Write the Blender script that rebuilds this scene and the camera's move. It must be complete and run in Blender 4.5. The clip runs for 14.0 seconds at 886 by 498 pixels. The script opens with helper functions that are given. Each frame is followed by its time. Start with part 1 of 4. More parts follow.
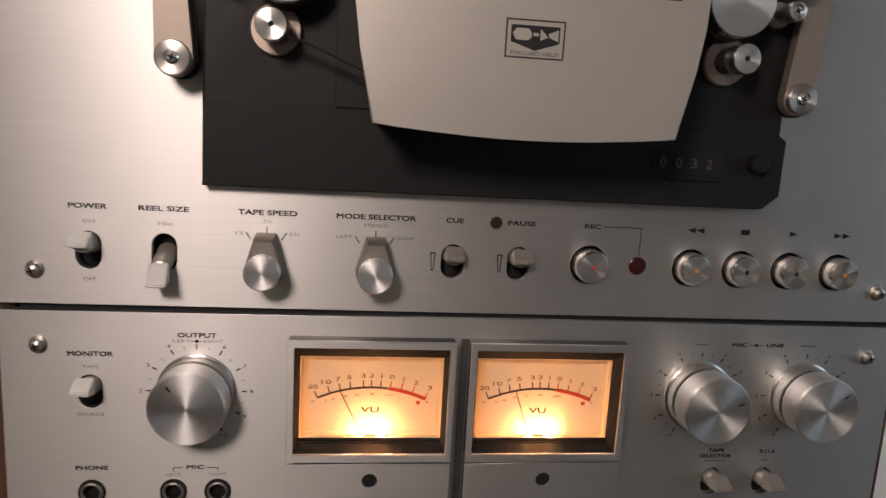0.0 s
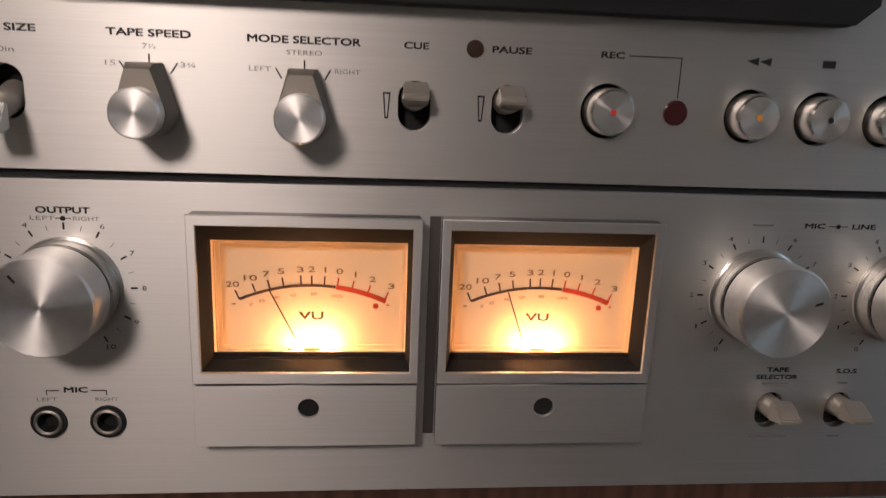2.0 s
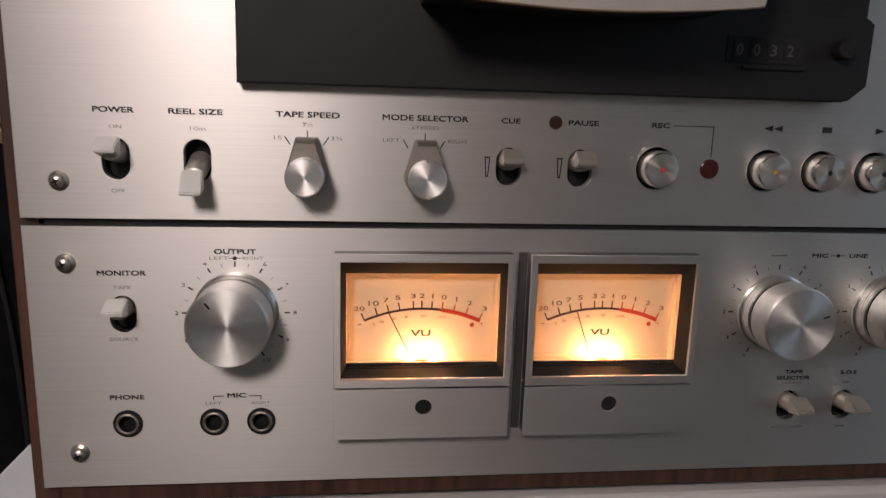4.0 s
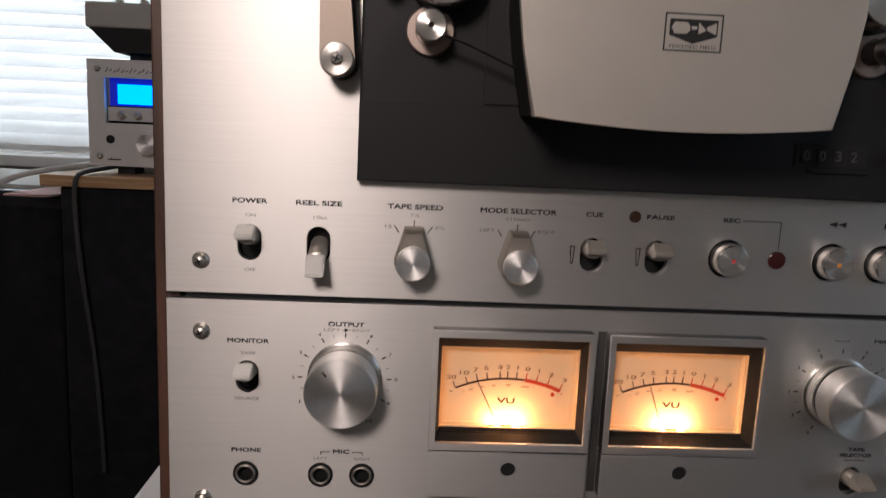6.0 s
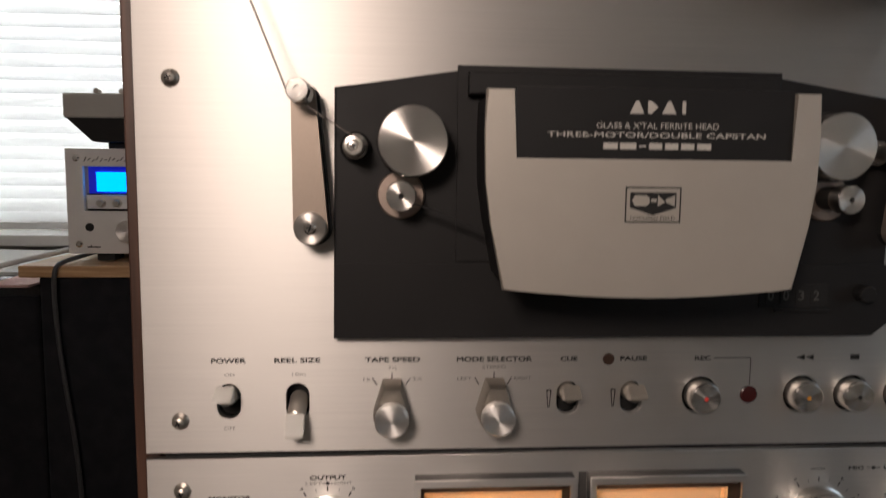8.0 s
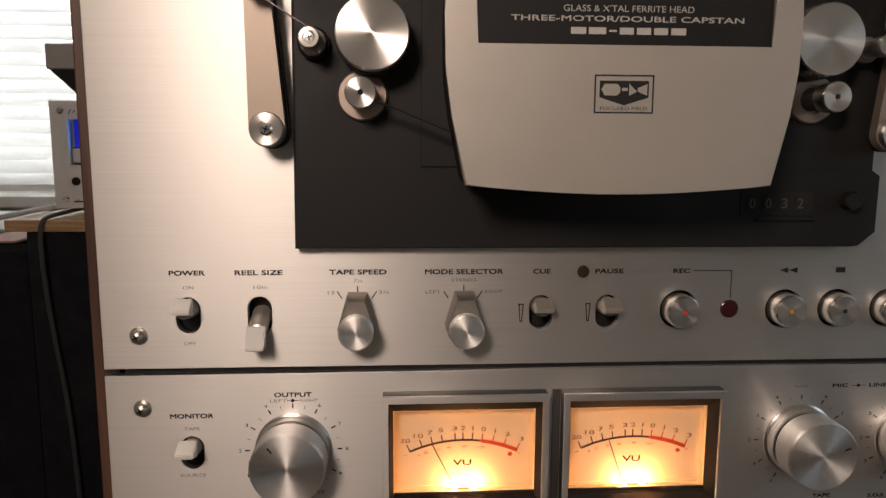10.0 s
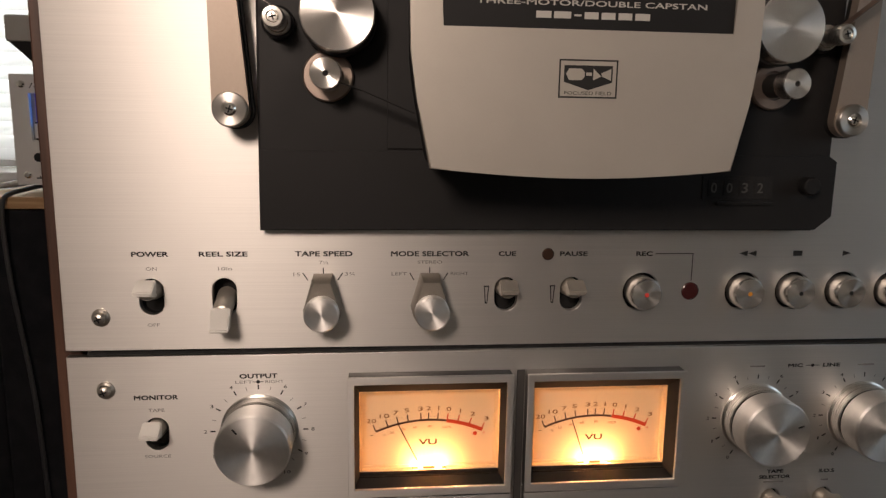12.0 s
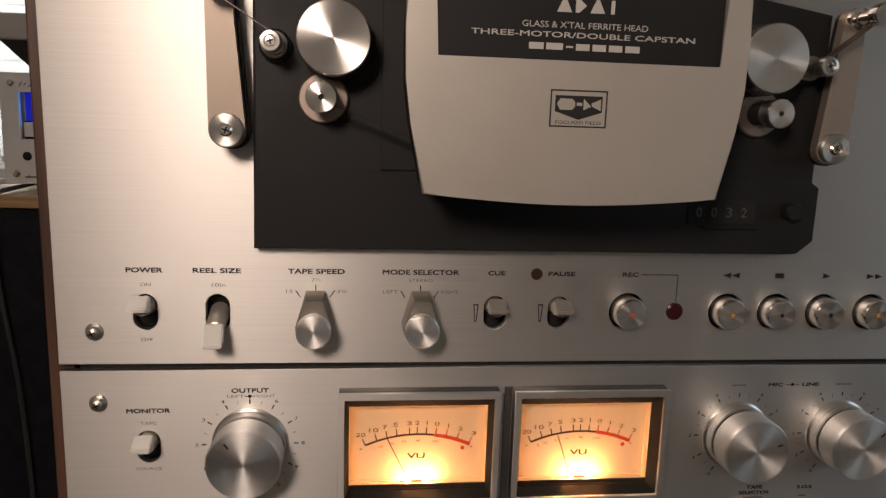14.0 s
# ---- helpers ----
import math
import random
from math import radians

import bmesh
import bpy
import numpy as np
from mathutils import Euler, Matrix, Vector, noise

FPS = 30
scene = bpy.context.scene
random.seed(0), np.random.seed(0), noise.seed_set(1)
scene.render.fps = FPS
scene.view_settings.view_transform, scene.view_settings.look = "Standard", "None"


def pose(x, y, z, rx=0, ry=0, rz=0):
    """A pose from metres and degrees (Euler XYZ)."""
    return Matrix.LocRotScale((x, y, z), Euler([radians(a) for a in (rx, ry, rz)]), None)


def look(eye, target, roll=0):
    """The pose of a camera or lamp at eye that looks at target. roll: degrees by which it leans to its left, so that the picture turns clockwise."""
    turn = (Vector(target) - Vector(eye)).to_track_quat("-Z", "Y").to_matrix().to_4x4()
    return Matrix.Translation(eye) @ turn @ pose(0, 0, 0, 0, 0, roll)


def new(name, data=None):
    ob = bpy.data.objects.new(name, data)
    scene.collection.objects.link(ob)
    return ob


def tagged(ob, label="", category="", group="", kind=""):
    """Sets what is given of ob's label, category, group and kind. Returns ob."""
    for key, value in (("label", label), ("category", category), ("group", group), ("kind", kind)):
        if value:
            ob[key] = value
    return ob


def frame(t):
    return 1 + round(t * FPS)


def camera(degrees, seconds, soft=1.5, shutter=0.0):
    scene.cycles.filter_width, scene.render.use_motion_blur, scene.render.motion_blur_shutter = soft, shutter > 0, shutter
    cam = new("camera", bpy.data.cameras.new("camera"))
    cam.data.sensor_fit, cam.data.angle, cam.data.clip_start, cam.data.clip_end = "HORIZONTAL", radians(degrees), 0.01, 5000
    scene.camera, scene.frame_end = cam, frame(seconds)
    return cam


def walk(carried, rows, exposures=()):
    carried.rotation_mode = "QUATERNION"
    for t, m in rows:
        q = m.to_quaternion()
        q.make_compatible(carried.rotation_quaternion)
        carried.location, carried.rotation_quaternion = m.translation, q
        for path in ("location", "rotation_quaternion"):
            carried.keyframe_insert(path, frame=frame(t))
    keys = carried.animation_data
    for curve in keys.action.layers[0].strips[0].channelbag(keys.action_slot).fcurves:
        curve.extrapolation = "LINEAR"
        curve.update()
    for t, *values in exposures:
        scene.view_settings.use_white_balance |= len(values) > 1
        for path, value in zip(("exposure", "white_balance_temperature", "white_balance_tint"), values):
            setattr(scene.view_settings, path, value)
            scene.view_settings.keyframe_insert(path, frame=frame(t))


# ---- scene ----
cam = camera(64.1, 14.0, soft=1.35, shutter=0.5)
PATH = [
    (0, (-0.067, -0.327, 0.991), (0.194, 1.624, 0.642), 3.3),
    (0.5, (-0.063, -0.318, 0.975), (0.257, 1.632, 0.669), 3.4),
    (1, (-0.042, -0.298, 0.962), (0.159, 1.658, 0.597), 2.2),
    (1.5, (-0.034, -0.261, 0.952), (0.181, 1.677, 0.506), 1.9),
    (2, (-0.032, -0.245, 0.938), (0.168, 1.685, 0.454), 2.4),
    (2.2, (-0.033, -0.242, 0.936), (0.164, 1.686, 0.442), 2.4),
    (4.3, (-0.084, -0.313, 0.959), (0.144, 1.634, 0.564), 1.7),
    (4.5, (-0.083, -0.316, 0.964), (0.091, 1.636, 0.568), 1.6),
    (5, (-0.103, -0.32, 0.975), (0.054, 1.642, 0.619), 2.8),
    (5.5, (-0.108, -0.324, 0.97), (-0.005, 1.652, 0.68), 2.1),
    (6, (-0.107, -0.335, 0.981), (-0.010, 1.637, 0.662), 2.6),
    (6.5, (-0.099, -0.324, 1.047), (0.017, 1.635, 0.666), 2.9),
    (7, (-0.102, -0.324, 1.085), (0.016, 1.661, 0.872), 2.4),
    (7.5, (-0.1, -0.333, 1.076), (0.022, 1.657, 0.919), 0.9),
    (8, (-0.104, -0.334, 1.036), (0.034, 1.65, 0.823), 0.6),
    (8.2, (-0.107, -0.341, 1.027), (0.046, 1.641, 0.811), 0.5),
    (10.3, (-0.085, -0.322, 1.004), (0.042, 1.647, 0.678), 0.3),
    (10.5, (-0.086, -0.321, 1.011), (0.092, 1.635, 0.638), 0.3),
    (11, (-0.072, -0.321, 1.006), (0.081, 1.642, 0.652), 0.3),
    (11.5, (-0.077, -0.322, 1.005), (0.107, 1.639, 0.658), 0.6),
    (12, (-0.083, -0.326, 1.006), (0.121, 1.634, 0.661), 0.9),
    (12.5, (-0.083, -0.336, 1.01), (0.118, 1.623, 0.662), 0.9),
    (13, (-0.086, -0.345, 1.016), (0.142, 1.606, 0.642), 1.8),
    (13.5, (-0.085, -0.342, 1.018), (0.15, 1.61, 0.651), 1.8),
    (14, (-0.085, -0.33, 1.017), (0.152, 1.624, 0.667), 1.9),
]
walk(cam, [(t, look(eye, target, roll)) for t, eye, target, roll in PATH],
     [(0, 0.06, 6050, 10), (2.2, 0.02, 6000, 10), (5, -0.06, 5800, 10), (6.5, -0.08, 5950, 10), (8.2, -0.05, 6400, 10), (10.5, 0.0, 6600, 10), (14, 0.0, 6600, 10)])

# ---- world and light ----
world = bpy.data.worlds.new("world")
scene.world = world
world.use_nodes = True
wn = world.node_tree.nodes
sky = wn.new("ShaderNodeTexSky")
sky.sky_type, sky.sun_disc = "NISHITA", False
sky.sun_elevation, sky.sun_rotation = radians(35), radians(20)
world.node_tree.links.new(sky.outputs[0], wn["Background"].inputs[0])
wn["Background"].inputs[1].default_value = 0.12


def lamp(name, kind, energy, colour, m, **more):
    data = bpy.data.lights.new(name, kind)
    data.energy, data.color = energy, colour
    if kind == "AREA":
        data.shape, data.size = "DISK", more["size"]
    else:
        data.shadow_soft_size = more["size"]
    ob = new(name, data)
    ob.matrix_world = m
    return ob


# warm room lamp above and to the left, in front of the deck
lamp("desk_lamp_light", "POINT", 9.4, (1.0, 0.80, 0.685), pose(-0.262, -0.60, 1.235), size=0.068)
# fill daylight from the right, added through an unseen side window
side = lamp("window_daylight", "AREA", 3.4, (0.80, 0.90, 1.0), look((2.19, -1.2, 1.45), (0.0, -1.0, 1.2)), size=1.05)


# ---- materials ----
def material(name):
    m = bpy.data.materials.new(name)
    m.use_nodes = True
    return m, m.node_tree.nodes, m.node_tree.links, m.node_tree.nodes["Principled BSDF"]


def plain(name, colour, rough=0.5, metal=0.0, grain=0.06, scale=900.0, bump=0.0, coat=0.0, spec=0.5):
    """Paint, plastic or metal with a fine and a coarse variation of tone and gloss."""
    m, n, l, p = material(name)
    tc = n.new("ShaderNodeTexCoord")
    fine, wide = n.new("ShaderNodeTexNoise"), n.new("ShaderNodeTexNoise")
    fine.inputs["Scale"].default_value, wide.inputs["Scale"].default_value = scale, scale / 30
    fine.inputs["Detail"].default_value = 4
    for t in (fine, wide):
        l.new(tc.outputs["Object"], t.inputs["Vector"])
    add = n.new("ShaderNodeMath")
    add.operation = "ADD"
    l.new(fine.outputs[0], add.inputs[0]), l.new(wide.outputs[0], add.inputs[1])
    ramp = n.new("ShaderNodeMapRange")
    ramp.inputs["From Min"].default_value, ramp.inputs["From Max"].default_value = 0.6, 1.4
    ramp.inputs["To Min"].default_value, ramp.inputs["To Max"].default_value = 1 - grain, 1 + grain
    l.new(add.outputs[0], ramp.inputs["Value"])
    mul = n.new("ShaderNodeMix")
    mul.data_type, mul.blend_type = "RGBA", "MULTIPLY"
    mul.inputs[0].default_value = 1.0
    mul.inputs[6].default_value = (*colour, 1)
    l.new(ramp.outputs[0], mul.inputs[7])
    l.new(mul.outputs[2], p.inputs["Base Color"])
    rr = n.new("ShaderNodeMath")
    rr.operation = "MULTIPLY"
    rr.inputs[1].default_value = rough
    l.new(ramp.outputs[0], rr.inputs[0]), l.new(rr.outputs[0], p.inputs["Roughness"])
    p.inputs["Metallic"].default_value = metal
    p.inputs["Coat Weight"].default_value = coat
    p.inputs["Specular IOR Level"].default_value = spec
    if bump:
        b = n.new("ShaderNodeBump")
        b.inputs["Strength"].default_value, b.inputs["Distance"].default_value = bump, 0.0003
        l.new(fine.outputs[0], b.inputs["Height"]), l.new(b.outputs[0], p.inputs["Normal"])
    return m


def brushed(name, colour, rough, aniso, axis, stretch, grain=0.12):
    """Brushed or turned metal: streaks along one way, gloss drawn out across them."""
    m, n, l, p = material(name)
    tc, mp = n.new("ShaderNodeTexCoord"), n.new("ShaderNodeMapping")
    mp.inputs["Scale"].default_value = stretch
    l.new(tc.outputs["Object"], mp.inputs["Vector"])
    no, wide = n.new("ShaderNodeTexNoise"), n.new("ShaderNodeTexNoise")
    no.inputs["Scale"].default_value, no.inputs["Detail"].default_value = 1.0, 5
    wide.inputs["Scale"].default_value = 14
    l.new(mp.outputs[0], no.inputs["Vector"]), l.new(tc.outputs["Object"], wide.inputs["Vector"])
    add = n.new("ShaderNodeMath")
    add.operation = "MULTIPLY_ADD"
    add.inputs[1].default_value = 0.2
    l.new(wide.outputs[0], add.inputs[0]), l.new(no.outputs[0], add.inputs[2])
    ramp = n.new("ShaderNodeMapRange")
    ramp.inputs["From Min"].default_value, ramp.inputs["From Max"].default_value = 0.3, 0.9
    ramp.inputs["To Min"].default_value, ramp.inputs["To Max"].default_value = 1 - grain, 1 + grain
    l.new(add.outputs[0], ramp.inputs["Value"])
    mul = n.new("ShaderNodeMix")
    mul.data_type, mul.blend_type = "RGBA", "MULTIPLY"
    mul.inputs[0].default_value = 1.0
    mul.inputs[6].default_value = (*colour, 1)
    l.new(ramp.outputs[0], mul.inputs[7]), l.new(mul.outputs[2], p.inputs["Base Color"])
    rr = n.new("ShaderNodeMath")
    rr.operation = "MULTIPLY"
    rr.inputs[1].default_value = rough
    l.new(ramp.outputs[0], rr.inputs[0]), l.new(rr.outputs[0], p.inputs["Roughness"])
    p.inputs["Metallic"].default_value, p.inputs["Anisotropic"].default_value = 1.0, aniso
    tan = n.new("ShaderNodeTangent")
    tan.direction_type, tan.axis = "RADIAL", axis
    l.new(tan.outputs[0], p.inputs["Tangent"])
    p.inputs["Anisotropic Rotation"].default_value = 0.25
    return m


def wood(name, dark, light, along, rough=0.45):
    m, n, l, p = material(name)
    tc, mp = n.new("ShaderNodeTexCoord"), n.new("ShaderNodeMapping")
    mp.inputs["Scale"].default_value = along
    l.new(tc.outputs["Object"], mp.inputs["Vector"])
    no = n.new("ShaderNodeTexNoise")
    no.inputs["Scale"].default_value, no.inputs["Detail"].default_value = 1.0, 6
    l.new(mp.outputs[0], no.inputs["Vector"])
    cr = n.new("ShaderNodeValToRGB")
    cr.color_ramp.elements[0].position, cr.color_ramp.elements[1].position = 0.35, 0.68
    cr.color_ramp.elements[0].color, cr.color_ramp.elements[1].color = (*dark, 1), (*light, 1)
    l.new(no.outputs[0], cr.inputs[0]), l.new(cr.outputs[0], p.inputs["Base Color"])
    p.inputs["Roughness"].default_value = rough
    b = n.new("ShaderNodeBump")
    b.inputs["Strength"].default_value, b.inputs["Distance"].default_value = 0.3, 0.0004
    l.new(no.outputs[0], b.inputs["Height"]), l.new(b.outputs[0], p.inputs["Normal"])
    return m


def clear(name, colour, gloss=0.06, rough=0.05):
    """Thin clear plastic or glass: see-through with a little gloss."""
    m, n, l, p = material(name)
    tr, gl, mx, lw = n.new("ShaderNodeBsdfTransparent"), n.new("ShaderNodeBsdfGlossy"), n.new("ShaderNodeMixShader"), n.new("ShaderNodeFresnel")
    tr.inputs[0].default_value = (*colour, 1)
    gl.inputs["Roughness"].default_value = rough
    lw.inputs[0].default_value = 1.2 + gloss * 4
    l.new(lw.outputs[0], mx.inputs[0]), l.new(tr.outputs[0], mx.inputs[1]), l.new(gl.outputs[0], mx.inputs[2])
    l.new(mx.outputs[0], n["Material Output"].inputs[0])
    return m


def glow(name, colour, strength):
    m, n, l, p = material(name)
    p.inputs["Base Color"].default_value = (*colour, 1)
    p.inputs["Emission Color"].default_value = (*colour, 1)
    p.inputs["Emission Strength"].default_value = strength
    return m


def half_clear(name, colour, share_clear, rough):
    """Moulded clear plastic edge: partly see-through, partly a solid glossy colour."""
    m, n, l, p = material(name)
    tr, mx = n.new("ShaderNodeBsdfTransparent"), n.new("ShaderNodeMixShader")
    p.inputs["Base Color"].default_value, p.inputs["Roughness"].default_value = (*colour, 1), rough
    mx.inputs[0].default_value = share_clear
    l.new(p.outputs[0], mx.inputs[1]), l.new(tr.outputs[0], mx.inputs[2]), l.new(mx.outputs[0], n["Material Output"].inputs[0])
    return m


VEIL = half_clear("brownish_clear_flange", (0.42, 0.34, 0.29), 0.80, 0.15)
# the white stands in for the lamp's reflection on the clear rim
RIM = half_clear("glint_white_clear_rim", (0.82, 0.80, 0.77), 0.68, 0.12)
ALU = brushed("brushed_aluminium", (0.74, 0.72, 0.69), 0.52, 0.70, "Z", (12, 60, 3200), 0.078)
SPUN = brushed("spun_aluminium", (0.92, 0.90, 0.87), 0.50, 0.78, "Y", (300, 300, 300), 0.06)
DISC = brushed("dull_spun_aluminium", (0.60, 0.57, 0.53), 0.36, 0.88, "Y", (300, 300, 300), 0.06)
MIRRORSPUN = brushed("polished_spun_aluminium", (0.78, 0.75, 0.71), 0.24, 0.92, "Y", (300, 300, 300), 0.06)
TURNED = brushed("turned_aluminium", (0.72, 0.70, 0.66), 0.28, 0.5, "Y", (60, 2500, 60), 0.10)
DARKSATIN = plain("dark_satin_metal", (0.33, 0.30, 0.26), 0.50, 0.85, 0.05)
SATIN = plain("satin_metal", (0.62, 0.58, 0.52), 0.34, 1.0, 0.05)
CHROME = plain("chrome", (0.80, 0.78, 0.74), 0.12, 1.0, 0.04)
PINKMETAL = plain("dull_brass", (0.34, 0.275, 0.235), 0.45, 0.85, 0.05)
BRONZE = plain("warm_grey_metal", (0.36, 0.30, 0.25), 0.5, 0.7, 0.05, bump=0.05)
COVER = plain("champagne_paint", (0.55, 0.51, 0.45), 0.42, 0.55, 0.03, 2500, 0.06)
BLACK = plain("black_plastic", (0.0118, 0.0115, 0.0118), 0.55, 0.0, 0.15, 1800, 0.10, spec=0.3)
BEZELSIDE = plain("darker_grey_metal_side", (0.12, 0.115, 0.11), 0.42, 0.6, 0.12, 1200)
SURROUND = plain("matt_dark_grey_plastic", (0.016, 0.0155, 0.015), 0.85, 0.0, 0.1, spec=0.25)
MATT = plain("matt_black", (0.008, 0.008, 0.008), 0.8, 0.0, 0.2)
RUBBER = plain("black_rubber", (0.015, 0.014, 0.013), 0.6, 0.0, 0.15)
INK = plain("black_print", (0.009, 0.0085, 0.008), 0.65, 0.0, 0.2, 4000)
GREYINK = plain("faint_grey_print", (0.20, 0.19, 0.18), 0.6, 0.0, 0.2, 4000)
WHITEINK = plain("white_print", (0.50, 0.48, 0.44), 0.5, 0.0, 0.08, 4000)
DIGIT = plain("grey_digit", (0.07, 0.067, 0.063), 0.6, 0.0, 0.1, 4000)
IVORY = plain("ivory_metal_paint", (0.46, 0.425, 0.37), 0.30, 0.5, 0.05, 1500)
PACK = plain("wound_tape_side", (0.21, 0.165, 0.14), 0.35, 0.0, 0.10, 900)
LITPADDLE = plain("lamplit_ivory_paint", (0.80, 0.775, 0.72), 0.30, 0.0, 0.04, 1500)
DIAL = plain("cream_dial_paper", (0.84, 0.72, 0.52), 0.85, 0.0, 0.04, 1200)
DIALINK = plain("dial_black_ink", (0.07, 0.035, 0.018), 0.8, 0.0, 0.1, 4000)
FADEDINK = plain("faded_dial_ink", (0.26, 0.14, 0.06), 0.8, 0.0, 0.1, 4000)
DIALRED = plain("dial_red_ink", (0.60, 0.06, 0.02), 0.8, 0.0, 0.1, 4000)
LEDRED = plain("dark_red_lens", (0.05, 0.009, 0.009), 0.25, 0.0, 0.1)
LEDBROWN = plain("brown_lens", (0.04, 0.02, 0.012), 0.3, 0.0, 0.1)
ORANGE = plain("orange_dot_paint", (0.70, 0.30, 0.03), 0.5)
REDDOT = plain("red_dot_paint", (0.65, 0.05, 0.04), 0.5)
WALNUT = wood("walnut_veneer", (0.055, 0.027, 0.018), (0.125, 0.064, 0.042), (180, 40, 9))
TAN = wood("pale_chipboard", (0.42, 0.25, 0.12), (0.60, 0.40, 0.22), (9, 60, 200), 0.5)
GLASS = clear("meter_glass", (0.97, 0.95, 0.92), 0.03)
TAPE = plain("brown_tape", (0.085, 0.055, 0.042), 0.30, 0.0, 0.10, 3000)
SMOKE = plain("grey_smoked_plastic", (0.17, 0.16, 0.145), 0.25, 0.0, 0.05)
CREAM = plain("cream_reel_plastic", (0.52, 0.47, 0.39), 0.5, 0.0, 0.04)
WHITE = plain("white_table_laminate", (0.75, 0.72, 0.68), 0.5, 0.0, 0.04, 300)
WALL = plain("beige_wall_paint", (0.62, 0.58, 0.53), 0.9, 0.0, 0.05, 60, 0.1)
CEIL = plain("white_ceiling_paint", (0.75, 0.73, 0.70), 0.9, 0.0, 0.03, 60)
CARPET = plain("brown_carpet", (0.09, 0.07, 0.055), 0.95, 0.0, 0.2, 200, 0.4)
SLAT = plain("white_blind_slat", (0.80, 0.80, 0.79), 0.5, 0.0, 0.03, 200)
SILVER = plain("silver_fascia", (0.74, 0.73, 0.71), 0.45, 0.15, 0.04, 1200)
GREYBOX = plain("grey_plastic_case", (0.42, 0.41, 0.38), 0.55, 0.0, 0.05)
SPEAKER = plain("black_gloss_lacquer", (0.010, 0.011, 0.013), 0.22, 0.0, 0.1, 300)
CLOTH = plain("black_cloth", (0.005, 0.006, 0.009), 0.9, 0.0, 0.2, 1200)
CABLE = plain("dark_grey_cable", (0.045, 0.046, 0.048), 0.5)
WCABLE = plain("white_cable", (0.65, 0.64, 0.62), 0.5)
PAPER = plain("pale_paper", (0.62, 0.62, 0.60), 0.85, 0.0, 0.12, 80)
PINK = plain("pink_paper", (0.52, 0.33, 0.30), 0.85, 0.0, 0.08, 80)
BLUE = glow("blue_lit_display", (0.0, 0.30, 1.0), 2.4)
DEEPBLUE = glow("deep_blue_lit_glass", (0.005, 0.01, 0.35), 0.6)
DAY = glow("bright_daylight", (0.93, 0.97, 1.0), 4.3)

# ---- building helpers: millimetres; x right, y into the deck, z up from the groove between its panels ----
MM = 0.001
ORIGIN = {}


def thing(name, at, label, category, group="", kind=""):
    ob = new(name)
    ob.location = at
    ob.empty_display_size = 0.05
    ORIGIN[ob] = Vector(at)
    return tagged(ob, label, category, group, kind)


def place(ob, parent, at):
    """Sets a part at a place of the world, under its parent."""
    ORIGIN[ob] = Vector(at)
    if parent is not None:
        ob.parent = parent
        ob.location = ORIGIN[ob] - ORIGIN[parent]
    else:
        ob.location = at


def part(name, bm, mat, parent=None, label="", at=(0, 0, 0), smooth=20, lift=900.0):
    """One mesh object from a bmesh in millimetres round the point at."""
    bmesh.ops.scale(bm, vec=(MM, MM, MM), verts=bm.verts)
    bmesh.ops.recalc_face_normals(bm, faces=bm.faces)
    me = bpy.data.meshes.new(name)
    bm.to_mesh(me)
    bm.free()
    me.materials.append(mat)
    if smooth:
        me.shade_smooth()
        me.set_sharp_from_angle(angle=radians(smooth))
    ob = new(name, me)
    place(ob, parent, (at[0] * MM, at[1] * MM, (at[2] + lift) * MM))
    return tagged(ob, label)


def share(name, ob, parent, at, label="", lift=900.0):
    """Another object on the mesh of ob."""
    o = new(name, ob.data)
    place(o, parent, (at[0] * MM, at[1] * MM, (at[2] + lift) * MM))
    return tagged(o, label)


def lathe(profile, n=48, sx=1.0):
    """Turned about the y axis; profile of (radius, height towards the viewer)."""
    bm = bmesh.new()
    rings = []
    for r, h in profile:
        if r < 1e-6:
            rings.append([bm.verts.new((0, -h, 0))])
        else:
            rings.append([bm.verts.new((r * math.cos(2 * math.pi * k / n) * sx, -h, r * math.sin(2 * math.pi * k / n))) for k in range(n)])
    for a, b in zip(rings, rings[1:]):
        for k in range(n):
            j = (k + 1) % n
            if len(a) == 1 and len(b) == 1:
                continue
            if len(a) == 1:
                bm.faces.new((a[0], b[k], b[j]))
            elif len(b) == 1:
                bm.faces.new((a[k], a[j], b[0]))
            else:
                bm.faces.new((a[k], a[j], b[j], b[k]))
    return bm


def prism(poly, y0, y1, bevel=0.0, seg=2):
    """A polygon in x and z, from the depth y0 back to y1, its front edge rounded."""
    bm = bmesh.new()
    a = [bm.verts.new((x, y0, z)) for x, z in poly]
    b = [bm.verts.new((x, y1, z)) for x, z in poly]
    front = bm.faces.new(a)
    bm.faces.new(b[::-1])
    for k in range(len(poly)):
        j = (k + 1) % len(poly)
        bm.faces.new((a[k], b[k], b[j], a[j]))
    if bevel:
        bmesh.ops.bevel(bm, geom=list(front.edges), offset=bevel, segments=seg, affect="EDGES", profile=0.5)
    return bm


def box(x0, x1, y0, y1, z0, z1, bevel=0.0, seg=2):
    bm = bmesh.new()
    bmesh.ops.create_cube(bm, size=1.0)
    for v in bm.verts:
        v.co = Vector(((x0 + x1) / 2 + v.co.x * (x1 - x0), (y0 + y1) / 2 + v.co.y * (y1 - y0), (z0 + z1) / 2 + v.co.z * (z1 - z0)))
    if bevel:
        bmesh.ops.bevel(bm, geom=list(bm.edges), offset=bevel, segments=seg, affect="EDGES", profile=0.5)
    return bm


